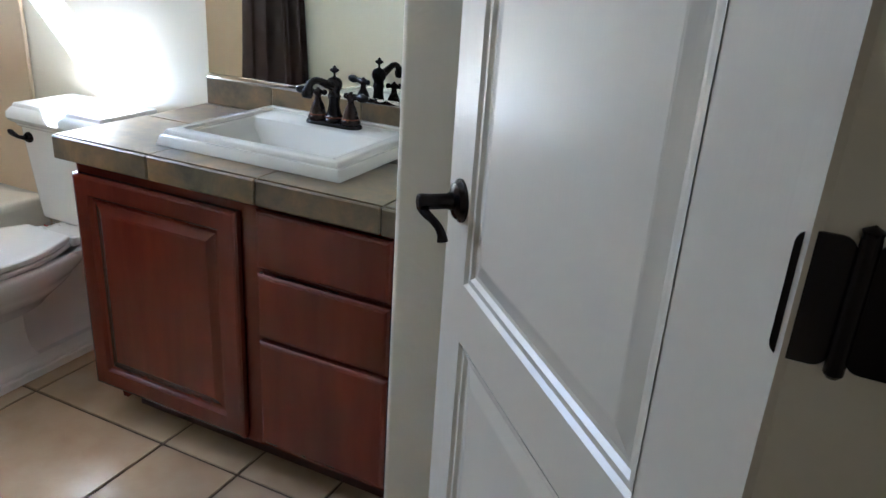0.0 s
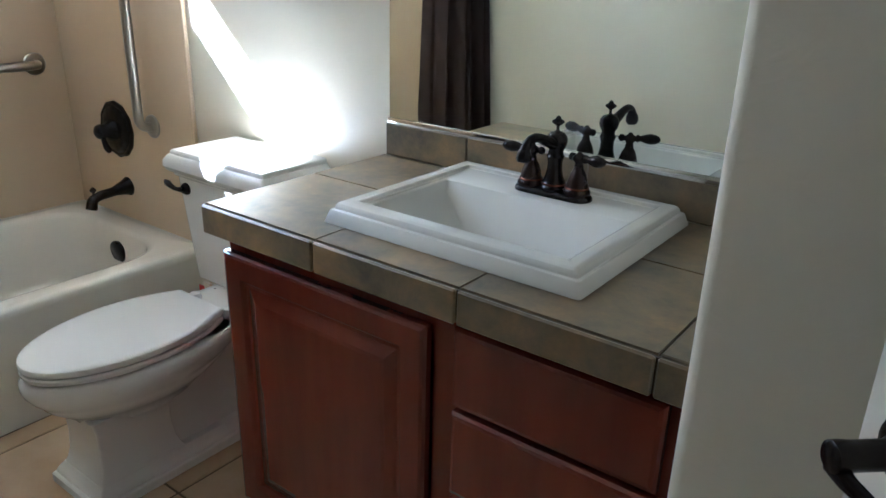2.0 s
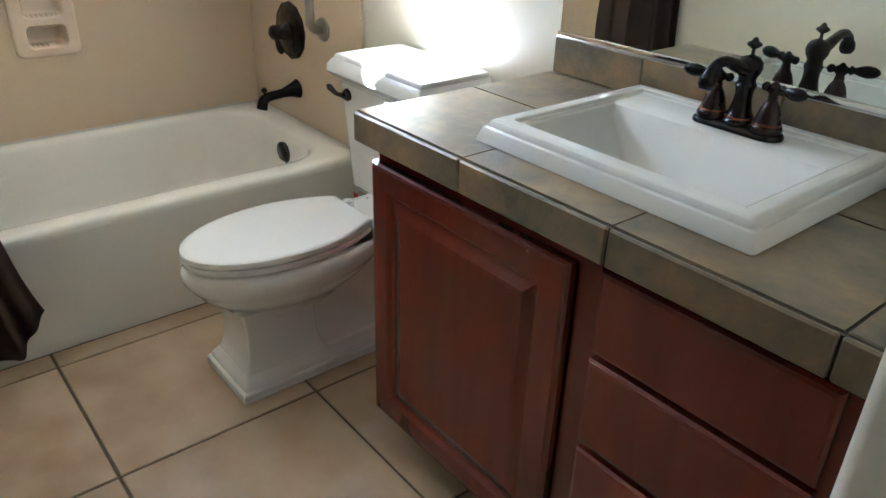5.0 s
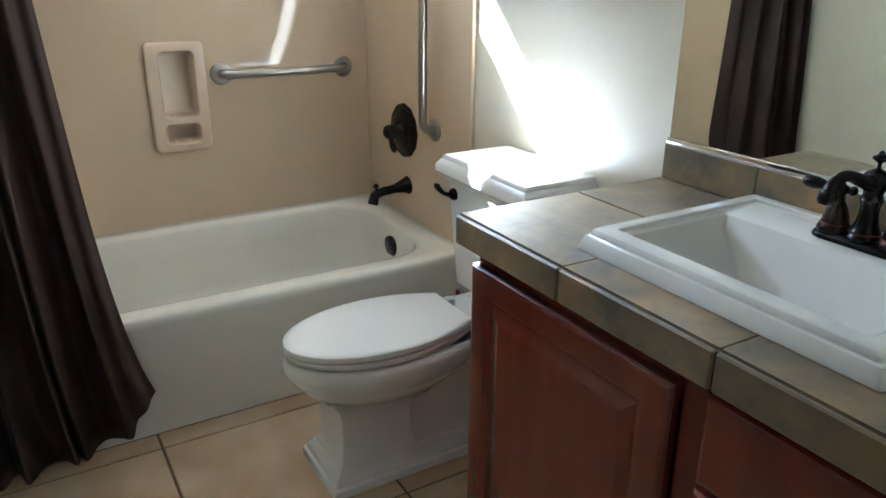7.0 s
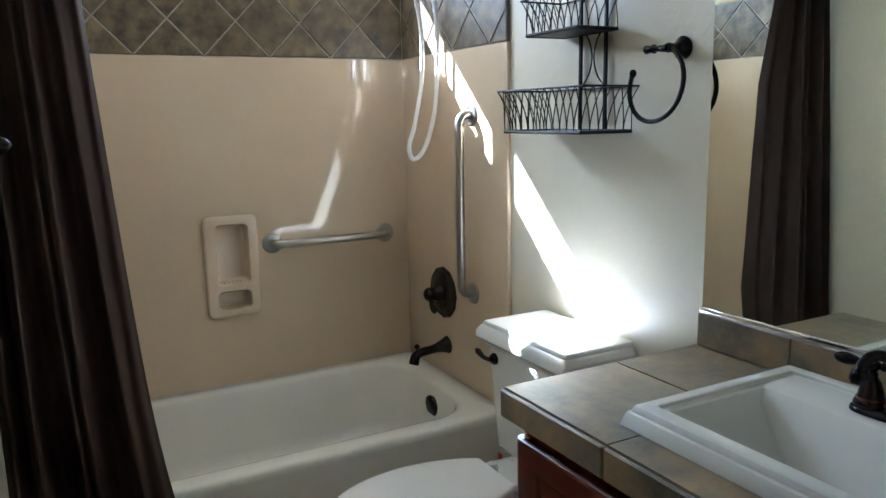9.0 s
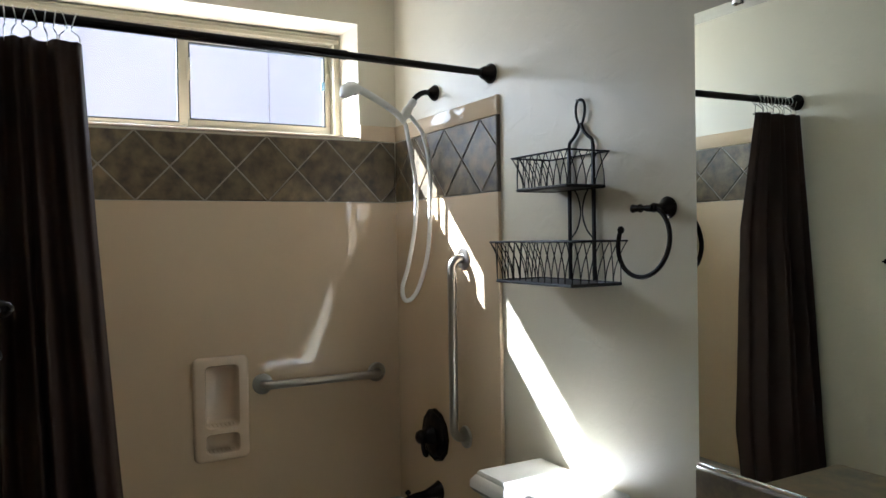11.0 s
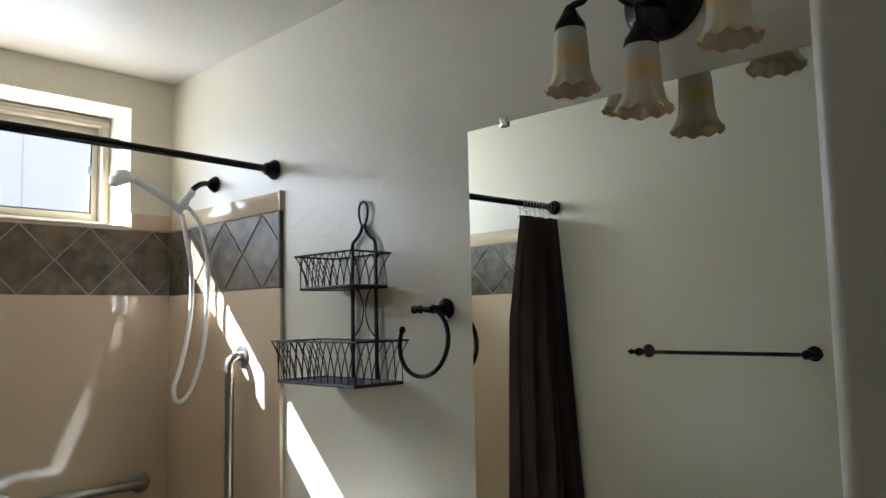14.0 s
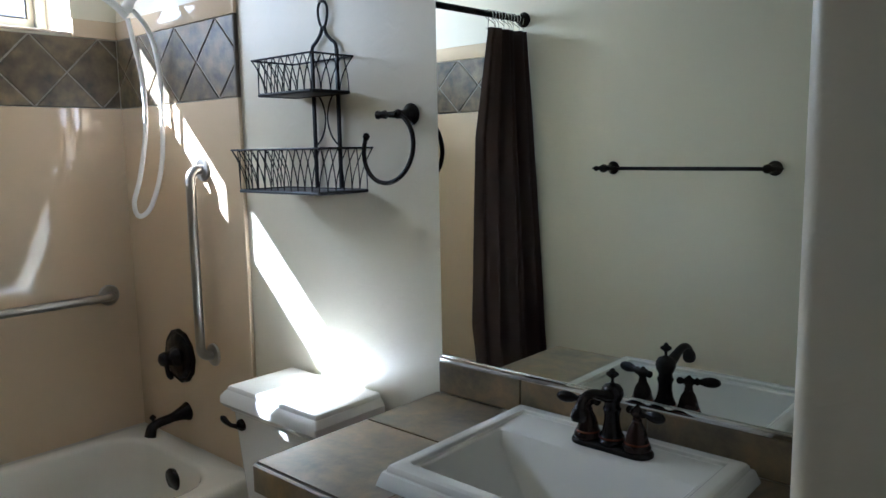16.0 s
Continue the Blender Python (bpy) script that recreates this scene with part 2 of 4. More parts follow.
def tube(bm, points, r, n=10, loop=False):
    """A round bar along points; r is one radius or one for each point."""
    p = [Vector(q) for q in points]
    rs = r if isinstance(r, (list, tuple)) else [r] * len(p)
    rings, side = [], None
    for i, c in enumerate(p):
        a, b = (p[i - 1], p[(i + 1) % len(p)]) if loop else (p[max(i - 1, 0)], p[min(i + 1, len(p) - 1)])
        d = (b - a).normalized()
        if side is None:
            side = d.orthogonal().normalized()
        side = (side - d * side.dot(d)).normalized()
        up = d.cross(side)
        rings.append([c + (side * math.cos(6.2832 * k / n) + up * math.sin(6.2832 * k / n)) * rs[i] for k in range(n)])
    if loop:
        return loft(bm, rings + [rings[0]], False, False)
    return loft(bm, rings)


def rounded(x0, x1, y0, y1, r, z, n=5, cx=None):
    """A rounded rectangle of points, anticlockwise."""
    out = []
    for (sx, sy, a0) in ((x1 - r, y1 - r, 0), (x0 + r, y1 - r, 90), (x0 + r, y0 + r, 180), (x1 - r, y0 + r, 270)):
        for k in range(n + 1):
            a = radians(a0 + 90 * k / n)
            out.append(Vector((sx + r * math.cos(a), sy + r * math.sin(a), z)))
    return out


def finish(ob, bm, mat, smooth):
    bmesh.ops.recalc_face_normals(bm, faces=bm.faces)
    me = bpy.data.meshes.new(ob)
    bm.to_mesh(me)
    bm.free()
    me.materials.append(mat)
    if smooth:
        me.shade_smooth()
        me.set_sharp_from_angle(angle=radians(smooth))
    return me


def thing(name, base, label, category, group=""):
    ob = new(name)
    ob.matrix_basis = Matrix.Translation(base)
    ob.empty_display_size = 0.05
    return tagged(ob, label, category, group)


def part(name, bm, mat, parent, label="", smooth=35):
    ob = new(name, finish(name, bm, mat, smooth))
    ob.parent = parent
    if parent.type == "EMPTY":
        ob.matrix_parent_inverse = parent.matrix_basis.inverted()
    return tagged(ob, label)


def single(name, bm, mat, label, category, kind="", smooth=35, group=""):
    return tagged(new(name, finish(name, bm, mat, smooth)), label, category, group, kind)


def moved(bm, m):
    bmesh.ops.transform(bm, matrix=m, verts=bm.verts)
    return bm


# ---- plan ----
YN, YS, XW, CEILING = 1.935, 0.44, -3.155, 2.45
XO = -3.445                     # outer face of the window wall
PX, PY = -0.555, 1.335          # rounded corner of the partition beside the vanity
XE = 0.13                       # wall with the door
TUBX = -2.345

# ---- setting ----
single("wall_north", boxed(XO - 0.005, 0.30, YN, YN + 0.14, 0, CEILING), PAINT, "cream painted plaster wall behind vanity and toilet", "wall", "structure", 0)
bm = bmesh.new()
HOLE = (1.118, 1.257, 0.650, 0.985)   # pocket for the soap dish
def with_hole(bm, x0, x1, y0, y1, z0, z1, h=HOLE):
    box(bm, x0, x1, y0, y1, z0, h[2])
    box(bm, x0, x1, y0, y1, h[3], z1)
    box(bm, x0, x1, y0, h[0], h[2], h[3])
    box(bm, x0, x1, h[1], y1, h[2], h[3])
    return bm


with_hole(bm, XO, XW, 0.22, YN, 0, 1.853)
box(bm, XO, XW, 0.22, YN, 2.322, CEILING)
box(bm, XO, XW, 1.768, YN, 1.853, 2.322)
box(bm, XO, XW, 0.22, 0.452, 1.853, 2.322)
single("wall_west", bm, PAINT, "cream painted plaster wall with a high window over the tub", "wall", "structure", 0)
single("wall_south", boxed(XO - 0.005, -1.0, YS - 0.14, YS, 0, CEILING), PAINT, "cream painted plaster wall with a towel bar", "wall", "structure", 0)
single("wall_entry", boxed(-1.14, 0.30, -0.42, -0.28, 0, CEILING), PAINT, "plain cream wall beside the doorway", "wall", "structure", 0)
single("wall_return", boxed(-1.14, -1.0, -0.28, YS - 0.14, 0, CEILING), PAINT, "short plain cream return wall", "wall", "structure", 0)
bm = bmesh.new()
ring = rounded(PX, 0.30, PY, YN - 0.002, 0.018, 0.0, 6)
loft(bm, [ring, [p + Vector((0, 0, CEILING)) for p in ring]])
single("wall_partition", bm, PAINT, "cream wall end with rounded corner beside the vanity", "wall", "structure", 40)
bm = bmesh.new()
box(bm, XE, XE + 0.12, 0.662, PY, 0, CEILING)
box(bm, XE, XE + 0.12, -0.28, -0.11, 0, CEILING)
box(bm, XE, XE + 0.12, -0.11, 0.662, 2.06, CEILING)
single("wall_east", bm, PAINT, "cream painted wall with the doorway", "wall", "structure", 0)
single("ceiling", boxed(XO - 0.005, 1.72, -1.34, YN + 0.14, CEILING, CEILING + 0.1), CEIL, "off-white painted ceiling", "ceiling", "structure", 0)
floor = single("floor", boxed(XO - 0.005, 1.72, -1.34, YN + 0.14, -0.12, -0.004), FLOORGROUT, "beige ceramic floor tiles with dark grout", "floor", "structure", 0)
single("wall_hall_south", boxed(-0.02, 1.72, -1.34, -1.2, 0, CEILING), PAINT, "plain cream hall wall", "wall", "structure", 0)
single("wall_hall_east", boxed(1.58, 1.72, -1.2, 1.5, 0, CEILING), PAINT, "plain cream hall wall", "wall", "structure", 0)
single("wall_hall_north", boxed(0.30, 1.58, 1.36, 1.5, 0, CEILING), PAINT, "plain cream hall wall", "wall", "structure", 0)
single("wall_hall_west", boxed(0.12, 0.25, -1.2, -0.42, 0, CEILING), PAINT, "plain cream hall wall", "wall", "structure", 0)

# outside: ground, eave and the neighbour's wall
single("ground", boxed(-60, XO - 0.005, -60, 60, -0.4, -0.3), DIRT, "bare dry ground between the houses", "ground", "structure", 0)
single("roof_eave", boxed(-3.75, XO - 0.006, -1.6, 3.6, 3.02, 3.16), EAVE, "painted roof eave above the window", "eave", "structure", 0)
bm = bmesh.new()
box(bm, -6.6, -6.3, -7, 9, -0.3, 3.4)
house = thing("neighbour_house", (-6.45, 1, -0.3), "pale pink stucco house wall seen beyond the window", "house")
part("wall", bm, STUCCO, house, smooth=0)
for y in (-0.43, 0.936, 2.305, 3.67):
    part("joint_strip", boxed(-6.302, -6.292, y - 0.003, y + 0.003, -0.3, 3.4), JOINT, house, "thin dark stucco control joint", 0)
part("roof", boxed(-6.9, -6.12, -7.3, 9.3, 3.4, 3.55), EAVE, house, "painted roof edge", 0)
# ---- window ----
window = tagged(new("window_1"), "almond vinyl sliding window with two panes above the tub", "window", kind="structure")
WX0, WX1 = -3.425, -3.350
bm = bmesh.new()
for a in ((0.456, 1.764, 1.857, 1.893), (0.456, 1.764, 2.282, 2.318), (0.456, 0.474, 1.893, 2.282), (1.736, 1.764, 1.893, 2.282)):
    box(bm, WX0, WX1, *a, bevel=0.003)
part("frame", bm, ALMOND, window)
bm = bmesh.new()
for z in (2.298, 2.310):
    box(bm, WX1, WX1 + 0.005, 0.458, 1.762, z - 0.002, z + 0.003, bevel=0.001, seg=1)
part("head_bead", bm, ALMOND, window)


def sash(y0, y1, x0, x1, rail, head, stile0, stile1):
    """Sliding light: bottom rail, head and two stiles round one pane."""
    z0, z1 = 1.894, 2.281
    bm = bmesh.new()
    for a in ((y0, y1, z0, z0 + rail), (y0, y1, z1 - head, z1), (y0, y0 + stile0, z0 + rail, z1 - head), (y1 - stile1, y1, z0 + rail, z1 - head)):
        box(bm, x0, x1, *a, bevel=0.002)
    s = part("sash", bm, ALMOND, window)
    bm = bmesh.new()
    for a in ((y0 + stile0, y1 - stile1, z0 + rail, z0 + rail + 0.006), (y0 + stile0, y1 - stile1, z1 - head - 0.006, z1 - head), (y0 + stile0, y0 + stile0 + 0.006, z0 + rail + 0.006, z1 - head - 0.006), (y1 - stile1 - 0.006, y1 - stile1, z0 + rail + 0.006, z1 - head - 0.006)):
        box(bm, x0 + 0.006, x1 - 0.006, *a)
    part("glazing_bead", bm, RUBBER, s, "dark glazing seal", 0)
    g = part("pane", boxed((x0 + x1) / 2 - 0.002, (x0 + x1) / 2 + 0.002, y0 + stile0, y1 - stile1, z0 + rail, z1 - head), PANE, s, "clear window glass", 0)
    g.visible_shadow = False
    return s


left_sash = sash(0.475, 1.128, -3.384, -3.356, 0.014, 0.008, 0.010, 0.030)
right_sash = sash(1.112, 1.734, -3.418, -3.390, 0.034, 0.044, 0.030, 0.022)
latch = part("latch", boxed(-3.356, -3.346, 1.128, 1.142, 2.075, 2.165, bevel=0.004), ALMOND, window, "small vinyl window latch")
part("latch_tab", boxed(-3.346, -3.338, 1.130, 1.140, 2.100, 2.145, bevel=0.003), ALMOND, latch)
part("handle_clip", boxed(-3.390, -3.380, 1.690, 1.706, 2.085, 2.122, bevel=0.003), CLIPBLUE, window, "pale blue plastic sash clip")
single("window_sill", boxed(-3.349, XW + 0.006, 0.455, 1.766, 1.851, 1.860, bevel=0.002, seg=2), SILL, "thin glazed beige window sill over the tile border", "sill", "structure", 0)

# ---- tub surround ----
PT = 0.011
def panel(name, b):
    return single(name, b, PANEL, "glossy beige tub surround panel", "wall panel", "structure", 30)


panel("surround_north", boxed(XW, -2.372, YN - PT, YN, 0.34, 1.590, bevel=0.002))
panel("surround_west", with_hole(bmesh.new(), XW, XW + PT, YS + PT, YN - PT, 0.34, 1.590))
panel("surround_south", boxed(XW, -2.372, YS, YS + PT, 0.34, 1.590, bevel=0.002))
panel("surround_cap_north", boxed(XW, -2.372, YN - PT, YN, 1.844, 1.908, bevel=0.002))
panel("surround_cap_south", boxed(XW, -2.372, YS, YS + PT, 1.844, 1.908, bevel=0.002))
panel("surround_cap_west", boxed(XW, XW + PT, 1.769, YN - PT, 1.844, 1.908, bevel=0.002))
bm = bmesh.new()
box(bm, -2.374, -2.362, YN - 0.014, YN, 0.0, 1.590, bevel=0.003)
single("trim_surround", bm, PANEL, "beige edge strip of the tub surround", "trim", "structure")

# ---- bathtub ----
tub = thing("bathtub", (-2.75, 1.15, 0), "white enamelled alcove bathtub with a plain apron", "bathtub")
X0, X1, Y0, Y1, RIM = XW + PT, TUBX, YS + PT, YN - PT, 0.355
bm = bmesh.new()
N = 8
def tubring(a, b, c, d, r, z):
    return rounded(X0 + a, X1 - b, Y0 + c, Y1 - d, r, z, N)


loft(bm, [tubring(0, 0, 0, 0, 0.004, 0.0), tubring(0, 0.012, 0, 0, 0.004, 0.16), tubring(0, 0.016, 0, 0, 0.004, RIM - 0.03), tubring(0, 0.019, 0, 0, 0.006, RIM - 0.012), tubring(0, 0.028, 0, 0, 0.010, RIM - 0.002),
          tubring(0.002, 0.04, 0.002, 0.002, 0.012, RIM), tubring(0.05, 0.085, 0.08, 0.075, 0.16, RIM), tubring(0.062, 0.098, 0.095, 0.088, 0.16, RIM - 0.004), tubring(0.07, 0.106, 0.105, 0.096, 0.16, RIM - 0.016),
          tubring(0.085, 0.12, 0.14, 0.108, 0.16, 0.25), tubring(0.10, 0.135, 0.22, 0.125, 0.15, 0.12), tubring(0.13, 0.165, 0.28, 0.155, 0.13, 0.07), tubring(0.19, 0.22, 0.36, 0.21, 0.10, 0.055)])
part("basin", bm, ENAMEL, tub, smooth=50)
E2 = Matrix.Translation((-2.742, 1.822, 0.262)) @ Matrix.Rotation(radians(98), 4, "X")
part("overflow_cap", lathe(bmesh.new(), [(0.0, 0.012), (0.038, 0.012), (0.045, 0.008), (0.047, 0.0), (0.042, -0.012)], E2, 24), BRONZE, tub, "dark bronze overflow cap")
part("drain", lathe(bmesh.new(), [(0.03, 0.0), (0.03, 0.004), (0.022, 0.006), (0, 0.006)], Matrix.Translation((-2.77, 1.62, 0.053)), 20), BRONZE, tub)

# ---- vanity ----
VX0, VX1, VY = -1.527, PX - 0.003, 1.412
vanity = thing("vanity_cabinet", ((VX0 + VX1) / 2, 1.65, 0), "cherry-stained wooden vanity cabinet with one door and three drawers", "cabinet")
bm = bmesh.new()
box(bm, VX0, VX0 + 0.018, VY, YN - 0.004, 0.0, 0.75, bevel=0.001)
for v in bm.verts:
    if v.co.z < 0.05 and v.co.y < 1.6:
        v.co.y = 1.48
box(bm, VX0 + 0.018, VX1, YN - 0.016, YN - 0.004, 0.085, 0.75)
box(bm, VX1 - 0.018, VX1, VY + 0.02, YN - 0.016, 0.10, 0.75)
box(bm, VX0 + 0.018, VX1, VY + 0.02, YN - 0.016, 0.085, 0.10)
part("body", bm, CHERRY, vanity, smooth=0)
bm = bmesh.new()
for a in ((VX0 + 0.018, VX0 + 0.05, 0.085, 0.75), (-0.99, -0.935, 0.085, 0.75), (-0.60, VX1, 0.085, 0.75)):
    box(bm, a[0], a[1], VY, VY + 0.02, a[2], a[3])
for a in ((0.085, 0.12), (0.705, 0.75)):
    box(bm, VX0 + 0.05, -0.99, VY + 0.001, VY + 0.02, *a)
for a in ((0.085, 0.12), (0.395, 0.415), (0.575, 0.59), (0.73, 0.75)):
    box(bm, -0.935, -0.60, VY + 0.001, VY + 0.02, *a)
part("face_frame", bm, CHERRY, vanity, smooth=0)
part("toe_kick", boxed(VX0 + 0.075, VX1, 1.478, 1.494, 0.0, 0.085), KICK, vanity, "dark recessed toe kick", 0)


def cabinet_front(name, x0, x1, z0, z1, raised):
    y = VY - 0.002
    rings = []
    for inset, d in ((0.0, 0.0), (0.0, 0.013), (0.004, 0.018), (0.010, 0.020)):
        rings.append((inset, d))
    if raised:
        rings += [(0.052, 0.020), (0.056, 0.016), (0.060, 0.011), (0.068, 0.010), (0.075, 0.012), (0.092, 0.018), (0.10, 0.019)]
    b = bmesh.new()
    loft(b, [[Vector(p) for p in ((x0 + i, y - d, z0 + i), (x1 - i, y - d, z0 + i), (x1 - i, y - d, z1 - i), (x0 + i, y - d, z1 - i))] for i, d in rings])
    return part(name, b, CHERRY, vanity, smooth=0)


cabinet_front("door", VX0 + 0.004, -0.994, 0.096, 0.716, True)
cabinet_front("drawer", -0.938, -0.585, 0.590, 0.735, False)
cabinet_front("drawer", -0.938, -0.585, 0.413, 0.578, False)
cabinet_front("drawer", -0.938, -0.585, 0.108, 0.400, False)

# countertop: bed of grout with slate tiles
CX0, CX1, CY0, CZ = -1.556, PX - 0.002, 1.377, 0.812
counter = thing("countertop", ((CX0 + CX1) / 2, 1.65, 0.735), "slate tiled vanity countertop with backsplash", "countertop")
EZ = 0.751
SHOLE = (-1.245, -0.809, 1.485, 1.80)
bm = bmesh.new()
box(bm, CX0 + 0.004, CX1, CY0 + 0.004, SHOLE[2], EZ + 0.002, CZ - 0.004)
box(bm, CX0 + 0.004, CX1, SHOLE[3], YN - 0.001, EZ + 0.002, CZ - 0.004)
box(bm, CX0 + 0.004, SHOLE[0], SHOLE[2], SHOLE[3], EZ + 0.002, CZ - 0.004)
box(bm, SHOLE[1], CX1, SHOLE[2], SHOLE[3], EZ + 0.002, CZ - 0.004)
part("grout_bed", bm, GROUT_DARK, counter, smooth=0)


def counter_tile(x0, x1, y0, y1):
    """One tile, cut where the sink sits in the counter."""
    hx0, hx1, hy0, hy1 = max(x0, SHOLE[0]), min(x1, SHOLE[1]), max(y0, SHOLE[2]), min(y1, SHOLE[3])
    cut = hx1 > hx0 and hy1 > hy0
    bm = bmesh.new()
    if not cut:
        box(bm, x0, x1, y0, y1, CZ - 0.010, CZ, bevel=0.002, seg=1)
    else:
        for a in ((x0, x1, y0, hy0), (x0, x1, hy1, y1), (x0, hx0, hy0, hy1), (hx1, x1, hy0, hy1)):
            if a[1] - a[0] > 0.004 and a[3] - a[2] > 0.004:
                box(bm, *a, CZ - 0.010, CZ)
    part("tile", bm, SLATE, counter, smooth=0)


xs = [CX0, -1.238, -0.922, -0.604, CX1]
for a, b in zip(xs, xs[1:]):
    counter_tile(a + 0.0018, b - 0.0018, CY0 + 0.0085, CY0 + 0.302)
    counter_tile(a + 0.0018, b - 0.0018, CY0 + 0.307, YN - 0.012)
    part("edge_tile", boxed(a + 0.0018, b - 0.0018, CY0 - 0.004, CY0 + 0.005, EZ, CZ - 0.0015, bevel=0.003, seg=1), SLATE, counter, smooth=0)
for a, b in ((CY0 + 0.002, CY0 + 0.302), (CY0 + 0.307, YN - 0.004)):
    part("edge_tile", boxed(CX0 - 0.004, CX0 + 0.005, a, b, EZ, CZ - 0.0015, bevel=0.003, seg=1), SLATE, counter, smooth=0)
splash = [CX0 + 0.006, -1.30, -0.99, -0.68, CX1]
for a, b in zip(splash, splash[1:]):
    part("backsplash_tile", boxed(a + 0.0015, b - 0.0015, YN - 0.012, YN - 0.001, CZ + 0.001, 0.893, bevel=0.002, seg=1), SLATE, counter, smooth=0)

# ---- mirror ----
mirror = thing("wall_mirror", (-1.05, YN, 0.9), "large frameless wall mirror above the vanity", "mirror")
part("mirror_glass", boxed(-1.541, PX - 0.004, YN - 0.007, YN - 0.001, 0.902, 1.948, bevel=0.0008, seg=1), MIRROR, mirror, smooth=0)
part("bottom_channel", boxed(-1.543, PX - 0.004, YN - 0.013, YN - 0.0075, 0.894, 0.908, bevel=0.0015), CHROME, mirror, "thin chrome bottom channel")
for cx in (-1.42, -0.675):
    part("clip", boxed(cx - 0.012, cx + 0.012, YN - 0.014, YN - 0.0075, 1.935, 1.962, bevel=0.003), CHROME, mirror, "small clear mirror clip")

# ---- sink ----
SX0, SX1, SY0, SY1 = -1.294, -0.757, 1.458, 1.908
sink = thing("drop_in_sink", (-1.027, 1.67, CZ), "white rectangular drop-in sink with a stepped rim", "sink")
bm = bmesh.new()
def sinkring(i, z, back=0.0, r=0.006, side=0.0):
    return rounded(SX0 + i + side, SX1 - i - side, SY0 + i, SY1 - i - back, r, z, 3)


loft(bm, [sinkring(0.012, CZ - 0.004), sinkring(0.0, CZ + 0.001), sinkring(0.0005, CZ + 0.004), sinkring(0.007, CZ + 0.023), sinkring(0.009, CZ + 0.0255), sinkring(0.0135, CZ + 0.0262), sinkring(0.0145, CZ + 0.0275), sinkring(0.0155, CZ + 0.033), sinkring(0.0185, CZ + 0.0375),
          sinkring(0.023, CZ + 0.0402), sinkring(0.028, CZ + 0.041), sinkring(0.044, CZ + 0.0412), sinkring(0.047, CZ + 0.0395), sinkring(0.048, CZ + 0.034), sinkring(0.050, CZ + 0.0325), sinkring(0.057, CZ + 0.032, 0.084, 0.006), sinkring(0.061, CZ + 0.029, 0.086, 0.006),
          sinkring(0.070, CZ + 0.008, 0.092, 0.006), sinkring(0.142, CZ - 0.135, 0.065, 0.006, 0.055), sinkring(0.154, CZ - 0.145, 0.06, 0.008, 0.055), sinkring(0.166, CZ - 0.148, 0.05, 0.01, 0.055)], False, True)
part("basin", bm, SINKWARE, sink, smooth=24)
part("drain", lathe(bmesh.new(), [(0.024, 0.0), (0.024, 0.003), (0.016, 0.005), (0, 0.005)], Matrix.Translation((-1.027, 1.66, CZ - 0.1475)), 20), BRONZE, sink)
part("overflow_hole", lathe(bmesh.new(), [(0.010, 0.0), (0.010, 0.002), (0, 0.002)], Matrix.Translation((-0.985, 1.5145, CZ - 0.006)) @ Matrix.Rotation(radians(-60), 4, "X"), 16), BRONZE, sink, "dark overflow hole")

# ---- toilet ----
TX, TK = -1.935, -1.962
toilet = thing("toilet", (TX, 1.5, 0), "white two-piece toilet with closed elongated seat and moulded tank lid", "toilet")
bm = bmesh.new()
def base_ring(w, y0, y1, z, r=0.012):
    return rounded(TX - w, TX + w, y0, y1, r, z, 3)


loft(bm, [base_ring(0.116, 1.192, 1.80, 0.0, 0.004), base_ring(0.116, 1.192, 1.80, 0.022, 0.004), base_ring(0.113, 1.195, 1.80, 0.026, 0.004), base_ring(0.107, 1.201, 1.80, 0.027, 0.004), base_ring(0.106, 1.202, 1.80, 0.036, 0.004),
          base_ring(0.100, 1.208, 1.80, 0.048, 0.005), base_ring(0.093, 1.215, 1.80, 0.056, 0.006), base_ring(0.091, 1.217, 1.80, 0.060, 0.006)])
part("foot", bm, PORCELAIN, toilet, smooth=22)
bm = bmesh.new()
loft(bm, [base_ring(0.090, 1.218, 1.455, 0.058, 0.006), base_ring(0.084, 1.225, 1.445, 0.075, 0.006), base_ring(0.079, 1.231, 1.435, 0.10, 0.006), base_ring(0.076, 1.234, 1.43, 0.15, 0.006), base_ring(0.077, 1.232, 1.43, 0.20, 0.006), base_ring(0.084, 1.222, 1.44, 0.235, 0.008)])
part("pedestal", bm, PORCELAIN, toilet, smooth=30)
bm = bmesh.new()
loft(bm, [base_ring(0.070, 1.40, 1.80, 0.058, 0.03), base_ring(0.052, 1.40, 1.80, 0.085, 0.03), base_ring(0.048, 1.40, 1.80, 0.16, 0.03), base_ring(0.062, 1.40, 1.82, 0.22, 0.04), base_ring(0.082, 1.40, 1.86, 0.27, 0.05), base_ring(0.10, 1.42, 1.90, 0.315, 0.05), base_ring(0.125, 1.46, 1.90, 0.35, 0.05), base_ring(0.128, 1.48, 1.90, 0.362, 0.05)])
part("trapway", bm, PORCELAIN, toilet, smooth=50)


def oval(w, yf, yb, z, back=0.60):
    """An elongated bowl outline: pointed oval in front, narrowing to a straight back edge."""
    yc = yf + (yb - yf) * 0.55
    out = [Vector((TX + w * math.cos(a), yc + (yc - yf) * math.sin(a) * (1 - 0.0 * w), z)) for a in [math.pi + math.pi * i / 30 for i in range(31)]]
    side = [(w - (1 - back) * w * t ** 2.0, yc + (yb - yc) * t) for t in [k / 8 for k in range(1, 9)]]
    right = [Vector((TX + x, y, z)) for x, y in side]
    left = [Vector((TX - x, y, z)) for x, y in side[::-1]]
    return out + right + left


